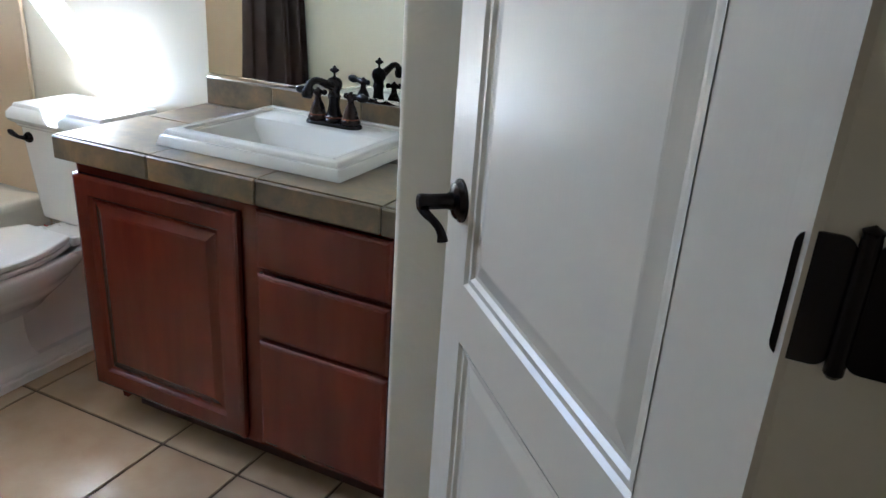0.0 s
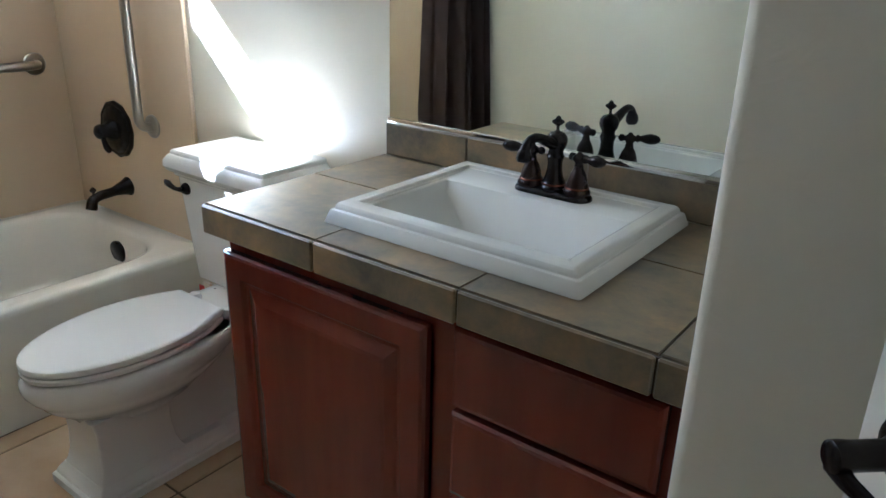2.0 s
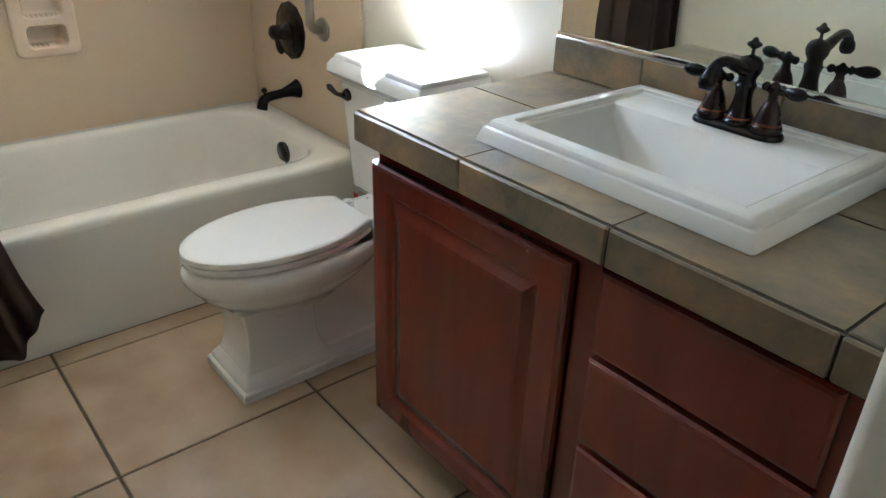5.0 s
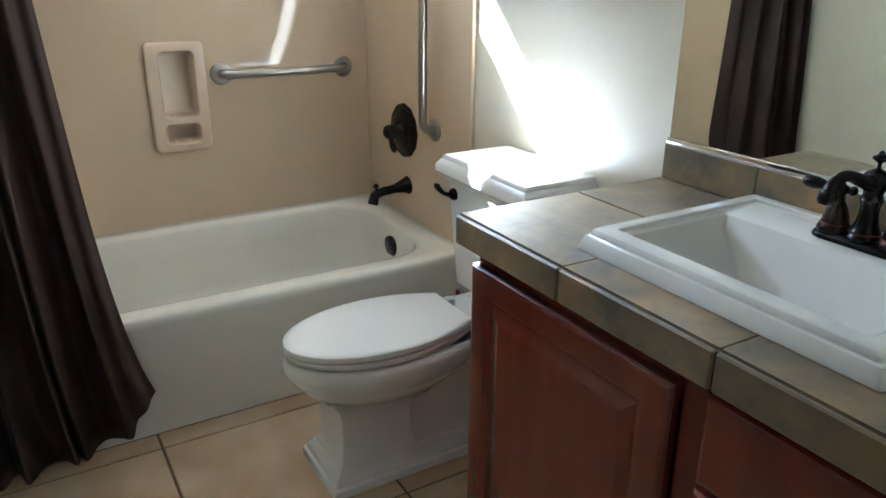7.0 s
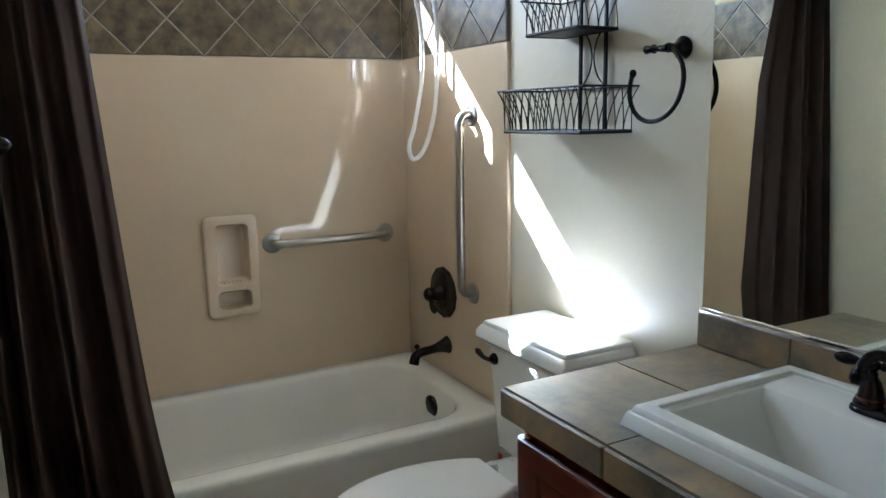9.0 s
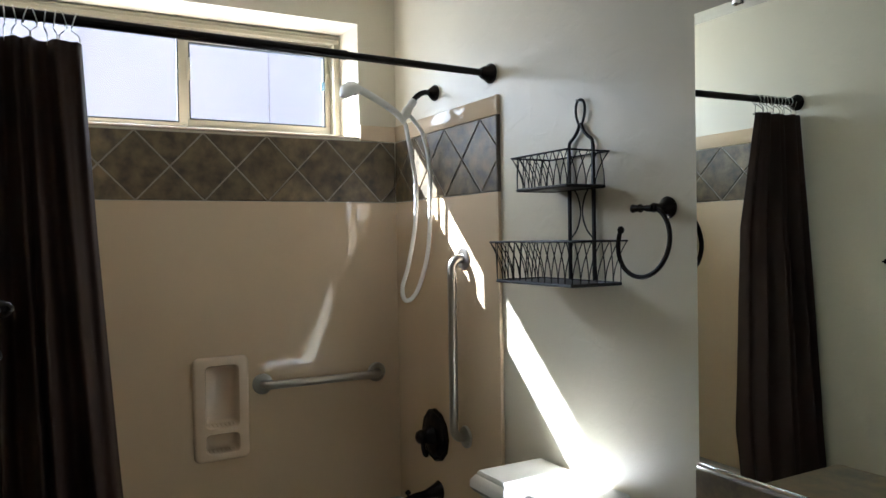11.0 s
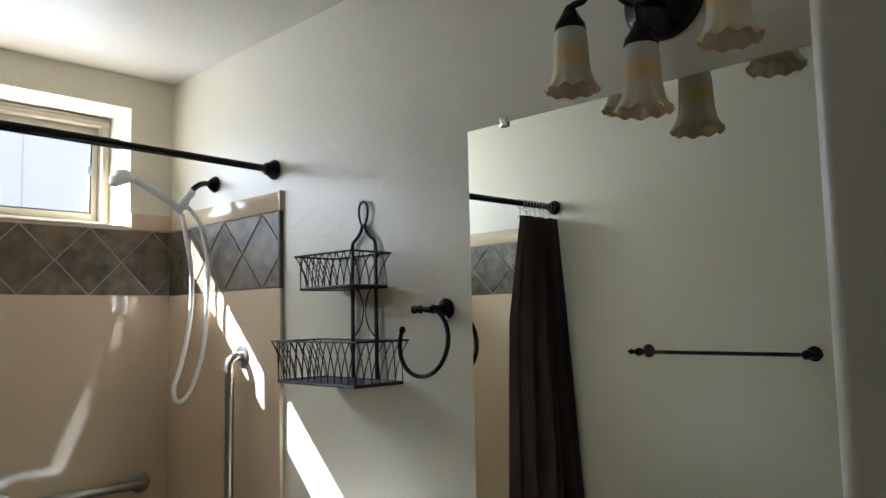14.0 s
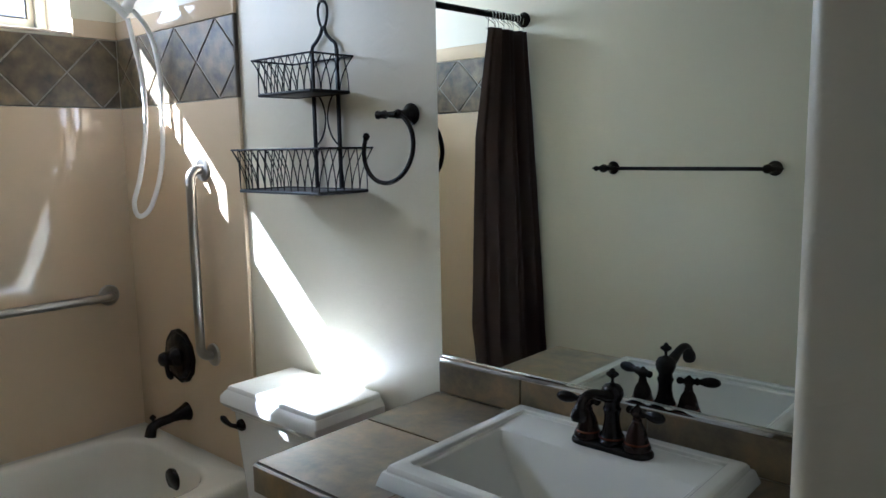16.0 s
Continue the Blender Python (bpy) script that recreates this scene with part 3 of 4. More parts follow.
bm = bmesh.new()
loft(bm, [oval(0.086, 1.232, 1.52, 0.205), oval(0.100, 1.216, 1.54, 0.226), oval(0.126, 1.188, 1.57, 0.250), oval(0.146, 1.162, 1.59, 0.272), oval(0.150, 1.155, 1.60, 0.284), oval(0.151, 1.152, 1.60, 0.289), oval(0.158, 1.139, 1.62, 0.300), oval(0.165, 1.127, 1.64, 0.318), oval(0.167, 1.122, 1.65, 0.334), oval(0.165, 1.123, 1.66, 0.348), oval(0.159, 1.130, 1.66, 0.358), oval(0.150, 1.138, 1.65, 0.362)])
part("bowl", bm, PORCELAIN, toilet, smooth=45)
bm = bmesh.new()
loft(bm, [oval(0.148, 1.136, 1.60, 0.3655), oval(0.153, 1.130, 1.602, 0.369), oval(0.154, 1.128, 1.602, 0.379), oval(0.151, 1.131, 1.60, 0.3835)])
part("seat", bm, SEAT, toilet, "white plastic seat ring", 35)
bm = bmesh.new()
loft(bm, [oval(0.151, 1.133, 1.60, 0.3865), oval(0.155, 1.128, 1.604, 0.389), oval(0.156, 1.127, 1.605, 0.398), oval(0.154, 1.129, 1.603, 0.403), oval(0.149, 1.134, 1.60, 0.406), oval(0.140, 1.145, 1.592, 0.4072), oval(0.110, 1.19, 1.57, 0.4078)])
part("seat_lid", bm, SEAT, toilet, "closed white seat lid", 35)
for sx in (-0.09, 0.09):
    part("seat_bumper", boxed(TX + sx - 0.008, TX + sx + 0.008, 1.255, 1.275, 0.3625, 0.367, bevel=0.001, seg=1), SEAT, toilet)
for sx in (-0.075, 0.075):
    part("hinge_cap", lathe(bmesh.new(), [(0.016, 0), (0.018, 0.012), (0.014, 0.026), (0, 0.03)], Matrix.Translation((TX + sx, 1.635, 0.362)), 16), SEAT, toilet)
bm = bmesh.new()
def tank_ring(w, yf, z, r=0.012):
    return rounded(TK - w, TK + w, yf, 1.925, r, z, 3)


loft(bm, [tank_ring(0.150, 1.745, 0.361), tank_ring(0.166, 1.728, 0.376), tank_ring(0.186, 1.712, 0.64), tank_ring(0.190, 1.710, 0.688)])
tank = part("tank", bm, PORCELAIN, toilet, smooth=40)
bm = bmesh.new()
loft(bm, [tank_ring(0.190, 1.712, 0.684, 0.006), tank_ring(0.196, 1.704, 0.690, 0.006), tank_ring(0.198, 1.702, 0.697, 0.006), tank_ring(0.210, 1.690, 0.704, 0.008), tank_ring(0.217, 1.682, 0.716, 0.008), tank_ring(0.216, 1.683, 0.734, 0.008),
          tank_ring(0.206, 1.692, 0.748, 0.008), tank_ring(0.200, 1.698, 0.752, 0.006), tank_ring(0.199, 1.699, 0.758, 0.006), tank_ring(0.195, 1.703, 0.763, 0.005), tank_ring(0.190, 1.708, 0.764, 0.005)])
part("tank_lid", bm, LID, toilet, "moulded white tank lid", 30)
bm = lathe(bmesh.new(), [(0.0, 0.014), (0.012, 0.014), (0.017, 0.008), (0.018, 0.0)], Matrix.Translation((TK - 0.150, 1.712, 0.655)) @ Matrix.Rotation(radians(90), 4, "X"), 18)
lever = part("flush_lever", bm, BRONZE, toilet, "dark bronze flush lever")
q = Vector((TK - 0.150, 1.694, 0.655))
part("lever_arm", tube(bmesh.new(), [q, q + Vector((-0.012, -0.012, 0.004)), q + Vector((-0.03, -0.014, 0.010)), q + Vector((-0.045, -0.014, 0.016)), q + Vector((-0.056, -0.014, 0.02))], [0.007, 0.006, 0.008, 0.0095, 0.004], 12), BRONZE, lever)

# ---- door ----
HINGE, EDGE_DIR, DW, DT = Vector((0.122, 0.636, 0)), radians(132.7), 0.706, 0.035
door = thing("open_door", HINGE, "off-white two-panel interior door standing open", "door")
# built along +x from the hinge, room face at y = 0, then turned
TURN_DOOR = Matrix.Translation(HINGE) @ Matrix.Rotation(EDGE_DIR, 4, "Z")


def door_part(name, bm, mat, parent, label="", smooth=0):
    return part(name, moved(bm, TURN_DOOR), mat, parent, label, smooth)


bm = bmesh.new()
ST, R1, R2, R3, R4 = 0.098, 0.22, 0.735, 0.832, 1.915
SH = 0.122                       # stile on the hinge side
for a in ((0.0, SH, 0.012, 2.035), (DW - ST, DW, 0.012, 2.035), (SH, DW - ST, 0.012, R1), (SH, DW - ST, R2, R3), (SH, DW - ST, R4, 2.035)):
    box(bm, a[0], a[1], -DT, 0.0, a[2], a[3])
door_part("slab", bm, DOOR, door)
for z0, z1 in ((R1, R2), (R3, R4)):
    for face, sgn in ((0.0, -1), (-DT, 1)):
        bm = bmesh.new()
        rr = [(0.0, -0.001), (0.006, 0.004), (0.014, 0.004), (0.020, 0.009), (0.026, 0.0095), (0.050, 0.004), (0.054, 0.0035)]
        loft(bm, [[Vector(p) for p in ((SH + i, face + sgn * d, z0 + i), (DW - ST - i, face + sgn * d, z0 + i), (DW - ST - i, face + sgn * d, z1 - i), (SH + i, face + sgn * d, z1 - i))] for i, d in rr], False, True)
        door_part("panel", bm, DOOR, door)
# ---- door furniture and jamb ----
def lever_set(side):
    y, s = (0.0, 1) if side > 0 else (-DT, -1)
    base = Matrix.Translation((DW - 0.058, y, 0.952)) @ Matrix.Rotation(radians(-90 * s), 4, "X")
    rose = door_part("rosette", lathe(bmesh.new(), [(0.033, 0.0), (0.033, 0.004), (0.028, 0.008), (0.027, 0.011), (0.020, 0.014), (0.012, 0.016), (0.011, 0.02)], base, 28), BRONZE, door, "round dark bronze rosette", 35)
    c = Vector((DW - 0.058, y, 0.952))
    o = Vector((0, s, 0))
    door_part("neck", tube(bmesh.new(), [c + o * 0.012, c + o * 0.020, c + o * 0.022, c + o * 0.050, c + o * 0.060, c + o * 0.066, c + o * 0.068], [0.0135, 0.0135, 0.0118, 0.0118, 0.0128, 0.0125, 0.0095], 18), BRONZE, rose, "", 40)
    pts = smooth_path([c + o * 0.060 + Vector((0.003, 0, -0.008)), c + o * 0.058 + Vector((-0.012, 0, -0.013)), c + o * 0.052 + Vector((-0.027, 0, -0.018)), c + o * 0.045 + Vector((-0.038, 0, -0.027)), c + o * 0.041 + Vector((-0.043, 0, -0.038)), c + o * 0.040 + Vector((-0.045, 0, -0.046))], 5)
    door_part("lever", tube(bmesh.new(), pts, [0.0085 - 0.0025 * math.sin(math.pi * i / (len(pts) - 1)) for i in range(len(pts))], 12), BRONZE, rose, "curved dark bronze lever drooping down", 50)


lever_set(1)
lever_set(-1)
jamb = tagged(new("door_frame"), "cream painted door jamb with a stop", "door frame", kind="structure")
for a in ((0.642, 0.664), (-0.112, -0.092)):
    part("jamb", boxed(XE - 0.004, XE + 0.124, a[0], a[1], 0, 2.06), TRIM, jamb, smooth=0)
part("head_jamb", boxed(XE - 0.004, XE + 0.124, -0.092, 0.642, 2.04, 2.06), TRIM, jamb, smooth=0)
# the hinge-side stop has a much darker colour than the latch-side one
part("stop", boxed(XE + 0.078, XE + 0.104, 0.630, 0.643, 0, 2.04, bevel=0.002), DARKSTOP, jamb, "dark stop strip on the hinge side", 30)
part("stop", boxed(XE + 0.078, XE + 0.104, -0.093, -0.080, 0, 2.04, bevel=0.002), TRIM, jamb, "", 30)
for z in (0.28, 1.10, 1.82):
    hinge = thing("door_hinge", (XE, 0.64, z - 0.045), "oil-rubbed bronze butt hinge on the door jamb", "hinge", "hinges of the door")
    for x0, x1 in ((XE + 0.030, XE + 0.074), (XE - 0.016, XE + 0.020)):
        bm = bmesh.new()
        ring = [Vector((p.x, 0.642 - 0.0025, p.y)) for p in rounded(x0, x1, z - 0.045, z + 0.045, 0.010, 0, 5)]
        loft(bm, [ring, [p + Vector((0, 0.0025, 0)) for p in ring]])
        part("leaf", bm, BRONZE, hinge, smooth=30)
    part("pin", lathe(bmesh.new(), [(0.004, -0.049), (0.0065, -0.046), (0.0065, 0.046), (0.006, 0.049), (0.007, 0.052), (0, 0.056)], Matrix.Translation((XE + 0.025, 0.637, z)), 12), BRONZE, hinge, smooth=35)

# ---- shower rod and curtain ----
RZ = 1.985


def rod_x(y):
    """The rod runs a little askew: closer to the tub's middle at the shower end."""
    return -2.410 + 0.078 * (YN - y) / (YN - YS)


rod = thing("shower_curtain_rod", (rod_x(1.15), 1.15, RZ), "oil-rubbed bronze shower curtain rod between the walls", "curtain rod")
part("bar", tube(bmesh.new(), [(rod_x(YS + 0.004), YS + 0.004, RZ), (rod_x(1.40), 1.40, RZ)], 0.0138, 16), BRONZE, rod, smooth=40)
part("inner_bar", tube(bmesh.new(), [(rod_x(1.36), 1.36, RZ), (rod_x(YN - 0.004), YN - 0.004, RZ)], 0.0116, 16), BRONZE, rod, smooth=40)
part("collar", tube(bmesh.new(), [(rod_x(1.396), 1.396, RZ), (rod_x(1.406), 1.406, RZ)], 0.0144, 16), BRONZE, rod, smooth=40)
for y, s in ((YN, 1), (YS, -1)):
    m = Matrix.Translation((rod_x(y), y - s * 0.001, RZ)) @ Matrix.Rotation(radians(90 * s), 4, "X")
    part("flange", lathe(bmesh.new(), [(0.033, 0.0), (0.034, 0.006), (0.030, 0.014), (0.024, 0.022), (0.020, 0.036), (0.016, 0.042)], m, 24), BRONZE, rod, smooth=40)

curtain = thing("shower_curtain", (-2.28, 0.6, 0.07), "dark brown fabric shower curtain drawn to one side", "shower curtain")
bm = bmesh.new()
NU, NV = 200, 48
CREASES = ((0.0, -0.3), (0.07, 0.9), (0.15, -0.7), (0.23, 1.0), (0.33, -0.9), (0.42, 0.75), (0.48, 0.1), (0.56, 0.9), (0.66, -0.95), (0.79, 0.95), (0.88, 0.2), (0.94, 0.5), (1.0, -0.2))


def drape(u):
    """Depth of the folds along the cloth, rounded between crest and trough."""
    for (a, p), (b, q) in zip(CREASES, CREASES[1:]):
        if u <= b:
            k = (u - a) / (b - a)
            k = k * k * (3 - 2 * k)
            return p + (q - p) * k
    return CREASES[-1][1]


grid = []
for j in range(NV + 1):
    v = j / NV
    z = 1.928 - 1.858 * v
    row = []
    width = 0.250 + 0.118 * v + 0.055 * v ** 7
    for i in range(NU + 1):
        u = i / NU
        w = min(1.0, max(0.0, u + 0.02 * math.sin(2.6 * v + 5 * u) * v))
        d = drape(w)
        d = d * (1 - 0.4 * v) if d < 0 else d
        amp = 0.021 + 0.036 * v
        y = YS + 0.008 + width * u + 0.016 * v * math.sin(2 * math.pi * 3 * u) * u * (1 - u) * 4
        crease = 0.0022 * v * math.sin(38 * v + 11 * u) * math.sin(23 * u + 4 * v)
        x = rod_x(y) + 0.010 + v * (0.112 - 0.079 * u ** 3) + amp * d + 0.004 * math.sin(5 * v + 9 * u) + 0.004 * (1 - v) * math.sin(60 * u) + crease
        x -= 0.055 * u ** 3 * min(1.0, 4 * v) * min(1.0, max(0.0, (0.86 - v) / 0.16))
        hem = 0.010 * v ** 6 * d + 0.085 * v ** 6 * max(0.0, (u - 0.72) / 0.28) ** 1.3
        row.append(bm.verts.new((x, y, z + hem)))
    grid.append(row)
for a, b in zip(grid, grid[1:]):
    for i in range(NU):
        bm.faces.new((a[i], a[i + 1], b[i + 1], b[i]))
cloth = part("cloth", bm, FABRIC, curtain, smooth=80)
sol = cloth.modifiers.new("thickness", "SOLIDIFY")
sol.thickness, sol.offset = 0.0016, 0
for k in range(12):
    y = YS + 0.014 + 0.0208 * k
    c = Vector((rod_x(y), y, RZ))
    tilt = 0.012 * math.sin(k * 2.4)
    pts = [c + Vector((0.021 * math.cos(a), tilt * math.sin(a) * 0.6, 0.021 * math.sin(a) - 0.004)) for a in [radians(-60 + 300 * i / 14) for i in range(15)]]
    pts += [c + Vector((0.004, tilt, -0.04)), c + Vector((0.0, tilt, -0.066)), c + Vector((-0.008, tilt, -0.058))]
    part("ring", tube(bmesh.new(), smooth_path(pts, 2), 0.0017, 6), CHROME, curtain, "bright wire curtain ring", 60)

# ---- grab bars ----
def grab_bar(p0, p1, out, base):
    g = thing("grab_bar", base, "brushed stainless steel grab bar on the tub surround", "grab bar", "grab bars of the tub")
    p0, p1, o = Vector(p0), Vector(p1), Vector(out)
    d = (p1 - p0).normalized()
    e = 0.045
    arc = lambda c, a, b: [c + a * math.cos(t) + b * math.sin(t) for t in [radians(90 * i / 8) for i in range(9)]]
    pts = [p0 + o * 0.002, p0 + o * 0.018]
    r = 0.034
    pts += [p0 + o * (e - r + 0.005) + d * r + (-d * r * math.cos(t) + o * r * math.sin(t)) for t in [radians(90 * i / 8) for i in range(9)]]
    pts += [p1 + o * (e - r + 0.005) - d * r + (d * r * math.sin(t) + o * r * math.cos(t)) for t in [radians(90 * i / 8) for i in range(9)]]
    pts += [p1 + o * 0.018, p1 + o * 0.002]
    part("bar", tube(bmesh.new(), pts, 0.0158, 18), STEEL, g, smooth=60)
    for p in (p0, p1):
        m = Matrix.Translation(p) @ o.to_track_quat("Z", "Y").to_matrix().to_4x4()
        part("flange", lathe(bmesh.new(), [(0.040, 0.0), (0.040, 0.003), (0.037, 0.007), (0.022, 0.010), (0.0165, 0.010)], m, 28), STEEL, g, "round steel wall flange", 35)


grab_bar((XW + PT, 1.345, 0.892), (XW + PT, 1.820, 0.890), (1, 0, 0), (XW + PT, 1.58, 0.89))
grab_bar((-2.595, YN - PT, 0.728), (-2.592, YN - PT, 1.366), (0, -1, 0), (-2.595, YN - PT, 0.73))

# ---- soap dish ----
dish = thing("soap_dish", (XW + PT, 1.187, 0.62), "beige ceramic recessed soap dish with two pockets", "soap dish")
xb = XW + PT
xf = xb + 0.019
POCKETS = ((0.752, 0.976), (0.657, 0.722))


def upright(y0, y1, z0, z1, r, x):
    return [Vector((x, p.x, p.y)) for p in rounded(y0, y1, z0, z1, r, 0, 6)]


bm = bmesh.new()
loft(bm, [upright(1.086 + i, 1.289 - i, 0.624 + i, 1.012 - i, 0.024, x) for x, i in ((xb, 0.0), (xb + 0.008, 0.0), (xb + 0.013, 0.0015), (xb + 0.017, 0.005), (xf, 0.011))], False, False)
edges = [e for e in bm.edges if all(abs(v.co.x - xf) < 1e-6 for v in e.verts)]
for z0, z1 in POCKETS:
    ring = [bm.verts.new(p) for p in upright(1.126, 1.252, z0 - 0.005, z1 + 0.005, 0.020, xf)]
    edges += [bm.edges.new((p, q)) for p, q in zip(ring, ring[1:] + ring[:1])]
bmesh.ops.triangle_fill(bm, use_beauty=True, use_dissolve=False, edges=edges, normal=(1, 0, 0))
part("frame", bm, SOAP, dish, smooth=50)
for z0, z1 in POCKETS:
    bm = bmesh.new()
    loft(bm, [upright(1.126 + i, 1.252 - i, z0 - 0.005 + i, z1 + 0.005 - i, r, x) for x, i, r in ((xf, 0.0, 0.020), (xf - 0.003, 0.002, 0.019), (xf - 0.009, 0.005, 0.017), (xb - 0.03, 0.008, 0.015), (xb - 0.042, 0.012, 0.013), (xb - 0.047, 0.020, 0.010))], False, True)
    pocket = part("pocket", bm, SOAP, dish, smooth=60)
    bm = bmesh.new()
    for k in range(7):
        y = 1.144 + k * 0.0152
        tube(bm, [(xb - 0.036, y, z0 + 0.002), (xb + 0.004, y, z0 + 0.001), (xb + 0.010, y, z0 - 0.002)], [0.003, 0.0036, 0.0022], 8)
    part("ridges", bm, SOAP, pocket, smooth=60)

# ---- tub spout, mixer, shower ----
PYW = YN - PT
def on_wall(x, z, y=PYW):
    return Matrix.Translation((x, y, z)) @ Matrix.Rotation(radians(90), 4, "X")


spout = thing("tub_spout", (-2.80, PYW, 0.47), "oil-rubbed bronze tub spout with diverter knob", "tub spout")
pts = smooth_path([(-2.80, PYW, 0.478), (-2.80, PYW - 0.025, 0.476), (-2.80, PYW - 0.07, 0.470), (-2.80, PYW - 0.115, 0.466), (-2.80, PYW - 0.14, 0.455), (-2.80, PYW - 0.150, 0.425)], 5)
part("body", tube(bmesh.new(), pts, [0.036 - 0.019 * min(1, i / 9) + 0.003 * max(0, (i - 17) / 8) for i in range(len(pts))], 18), BRONZE, spout, smooth=60)
part("diverter_knob", lathe(bmesh.new(), [(0.004, 0), (0.004, 0.014), (0.010, 0.017), (0.012, 0.022), (0.008, 0.028), (0.003, 0.032), (0, 0.034)], Matrix.Translation((-2.80, PYW - 0.135, 0.470)), 16), BRONZE, spout, smooth=50)

mixer = thing("shower_mixer", (-2.822, PYW, 0.685), "oil-rubbed bronze round shower valve with lever", "shower valve")
bm = bmesh.new()
rings = []
for r, h in ((0.100, 0.0), (0.100, 0.006), (0.092, 0.012), (0.084, 0.011), (0.079, 0.016), (0.052, 0.021), (0.040, 0.022)):
    rings.append([on_wall(-2.822, 0.685) @ Vector((r * (1 + 0.016 * math.cos(12 * t)) * math.cos(t), r * (1 + 0.016 * math.cos(12 * t)) * math.sin(t), h)) for t in [2 * math.pi * i / 96 for i in range(96)]])
loft(bm, rings)
part("escutcheon", bm, BRONZE, mixer, "scalloped bronze plate", 40)
part("hub", lathe(bmesh.new(), [(0.040, 0.02), (0.034, 0.034), (0.025, 0.05), (0.027, 0.066), (0.023, 0.078), (0.012, 0.085), (0, 0.087)], on_wall(-2.822, 0.685), 20), BRONZE, mixer, smooth=50)
part("lever", tube(bmesh.new(), smooth_path([(-2.822, PYW - 0.055, 0.68), (-2.815, PYW - 0.062, 0.655), (-2.808, PYW - 0.058, 0.63), (-2.802, PYW - 0.05, 0.612)], 4), [0.011, 0.010, 0.009, 0.008, 0.008, 0.008, 0.009, 0.010, 0.011, 0.011, 0.010, 0.009, 0.005], 12), BRONZE, mixer, smooth=60)

shower = thing("hand_shower", (-2.80, YN, 1.99), "white hand shower on a bronze arm with a long hose", "shower")
part("flange", lathe(bmesh.new(), [(0.030, 0.0), (0.031, 0.005), (0.026, 0.014), (0.016, 0.026), (0.011, 0.032)], on_wall(-2.80, 1.99, YN - 0.001), 22), BRONZE, shower, "round bronze wall flange", 45)
part("arm", tube(bmesh.new(), smooth_path([(-2.80, YN - 0.01, 1.99), (-2.80, YN - 0.05, 1.988), (-2.80, YN - 0.08, 1.972), (-2.80, YN - 0.105, 1.945)], 5), 0.0105, 14), BRONZE, shower, "bent bronze shower arm", 60)
part("bracket", tube(bmesh.new(), [(-2.80, 1.842, 1.955), (-2.80, 1.830, 1.940), (-2.80, 1.824, 1.932), (-2.80, 1.812, 1.915), (-2.80, 1.800, 1.895), (-2.80, 1.795, 1.886)], [0.013, 0.016, 0.013, 0.018, 0.018, 0.012], 16), WHITEPLASTIC, shower, smooth=30)
pts = smooth_path([(-2.80, 1.800, 1.872), (-2.80, 1.765, 1.905), (-2.80, 1.70, 1.943), (-2.80, 1.63, 1.975), (-2.80, 1.595, 1.985)], 5)
part("handle", tube(bmesh.new(), pts, [0.0115 + 0.004 * i / len(pts) for i in range(len(pts))], 14), WHITEPLASTIC, shower, smooth=60)
tilt = Matrix.Translation((-2.80, 1.585, 1.975)) @ Matrix.Rotation(radians(22), 4, "X")
head = part("spray_head", lathe(bmesh.new(), [(0.036, -0.022), (0.041, -0.016), (0.042, -0.008), (0.036, 0.008), (0.024, 0.021), (0.008, 0.027), (0, 0.028)], tilt, 24), WHITEPLASTIC, shower, "white spray head", 50)
part("spray_face", lathe(bmesh.new(), [(0.030, -0.026), (0.034, -0.0235), (0.034, -0.0225)], tilt, 24), CHROME, head, "grey spray face", 40)
pts = smooth_path([(-2.80, 1.804, 1.868), (-2.802, 1.818, 1.80), (-2.805, 1.844, 1.66), (-2.81, 1.844, 1.50), (-2.81, 1.812, 1.34), (-2.81, 1.785, 1.255), (-2.808, 1.80, 1.208), (-2.804, 1.845, 1.245), (-2.80, 1.888, 1.38), (-2.798, 1.902, 1.55), (-2.797, 1.900, 1.72), (-2.798, 1.875, 1.83), (-2.80, 1.835, 1.885), (-2.80, 1.81, 1.90)], 8)
part("hose", tube(bmesh.new(), pts, 0.0082, 12), WHITEPLASTIC, shower, "white plastic hose", 60)

# ---- towel bar on the opposite wall ----
TZ, TOUT = 1.326, 0.084
towel = thing("towel_bar", (-1.56, YS, TZ), "oil-rubbed bronze towel bar with turned ends", "towel bar")
part("bar", tube(bmesh.new(), [(-1.878, YS + TOUT, TZ), (-1.226, YS + TOUT, TZ)], 0.0078, 14), BRONZE, towel, smooth=60)
for x, s in ((-1.878, -1), (-1.226, 1)):
    m = Matrix.Translation((x, YS + 0.001, TZ)) @ Matrix.Rotation(radians(-90), 4, "X")
    part("post", lathe(bmesh.new(), [(0.027, 0.0), (0.028, 0.005), (0.022, 0.012), (0.013, 0.024), (0.010, 0.045), (0.012, 0.062), (0.0165, 0.074), (0.0175, 0.084), (0.0165, 0.094), (0.011, 0.104), (0.004, 0.110), (0, 0.111)], m, 22), BRONZE, towel, smooth=50)
    m = Matrix.Translation((x, YS + TOUT, TZ)) @ Matrix.Rotation(radians(90 * s), 4, "Y")
    part("finial", lathe(bmesh.new(), [(0.010, 0.008), (0.011, 0.018), (0.006, 0.024), (0.010, 0.030), (0.012, 0.036), (0.009, 0.043), (0.004, 0.048), (0.003, 0.054), (0, 0.056)], m, 18), BRONZE, towel, smooth=50)

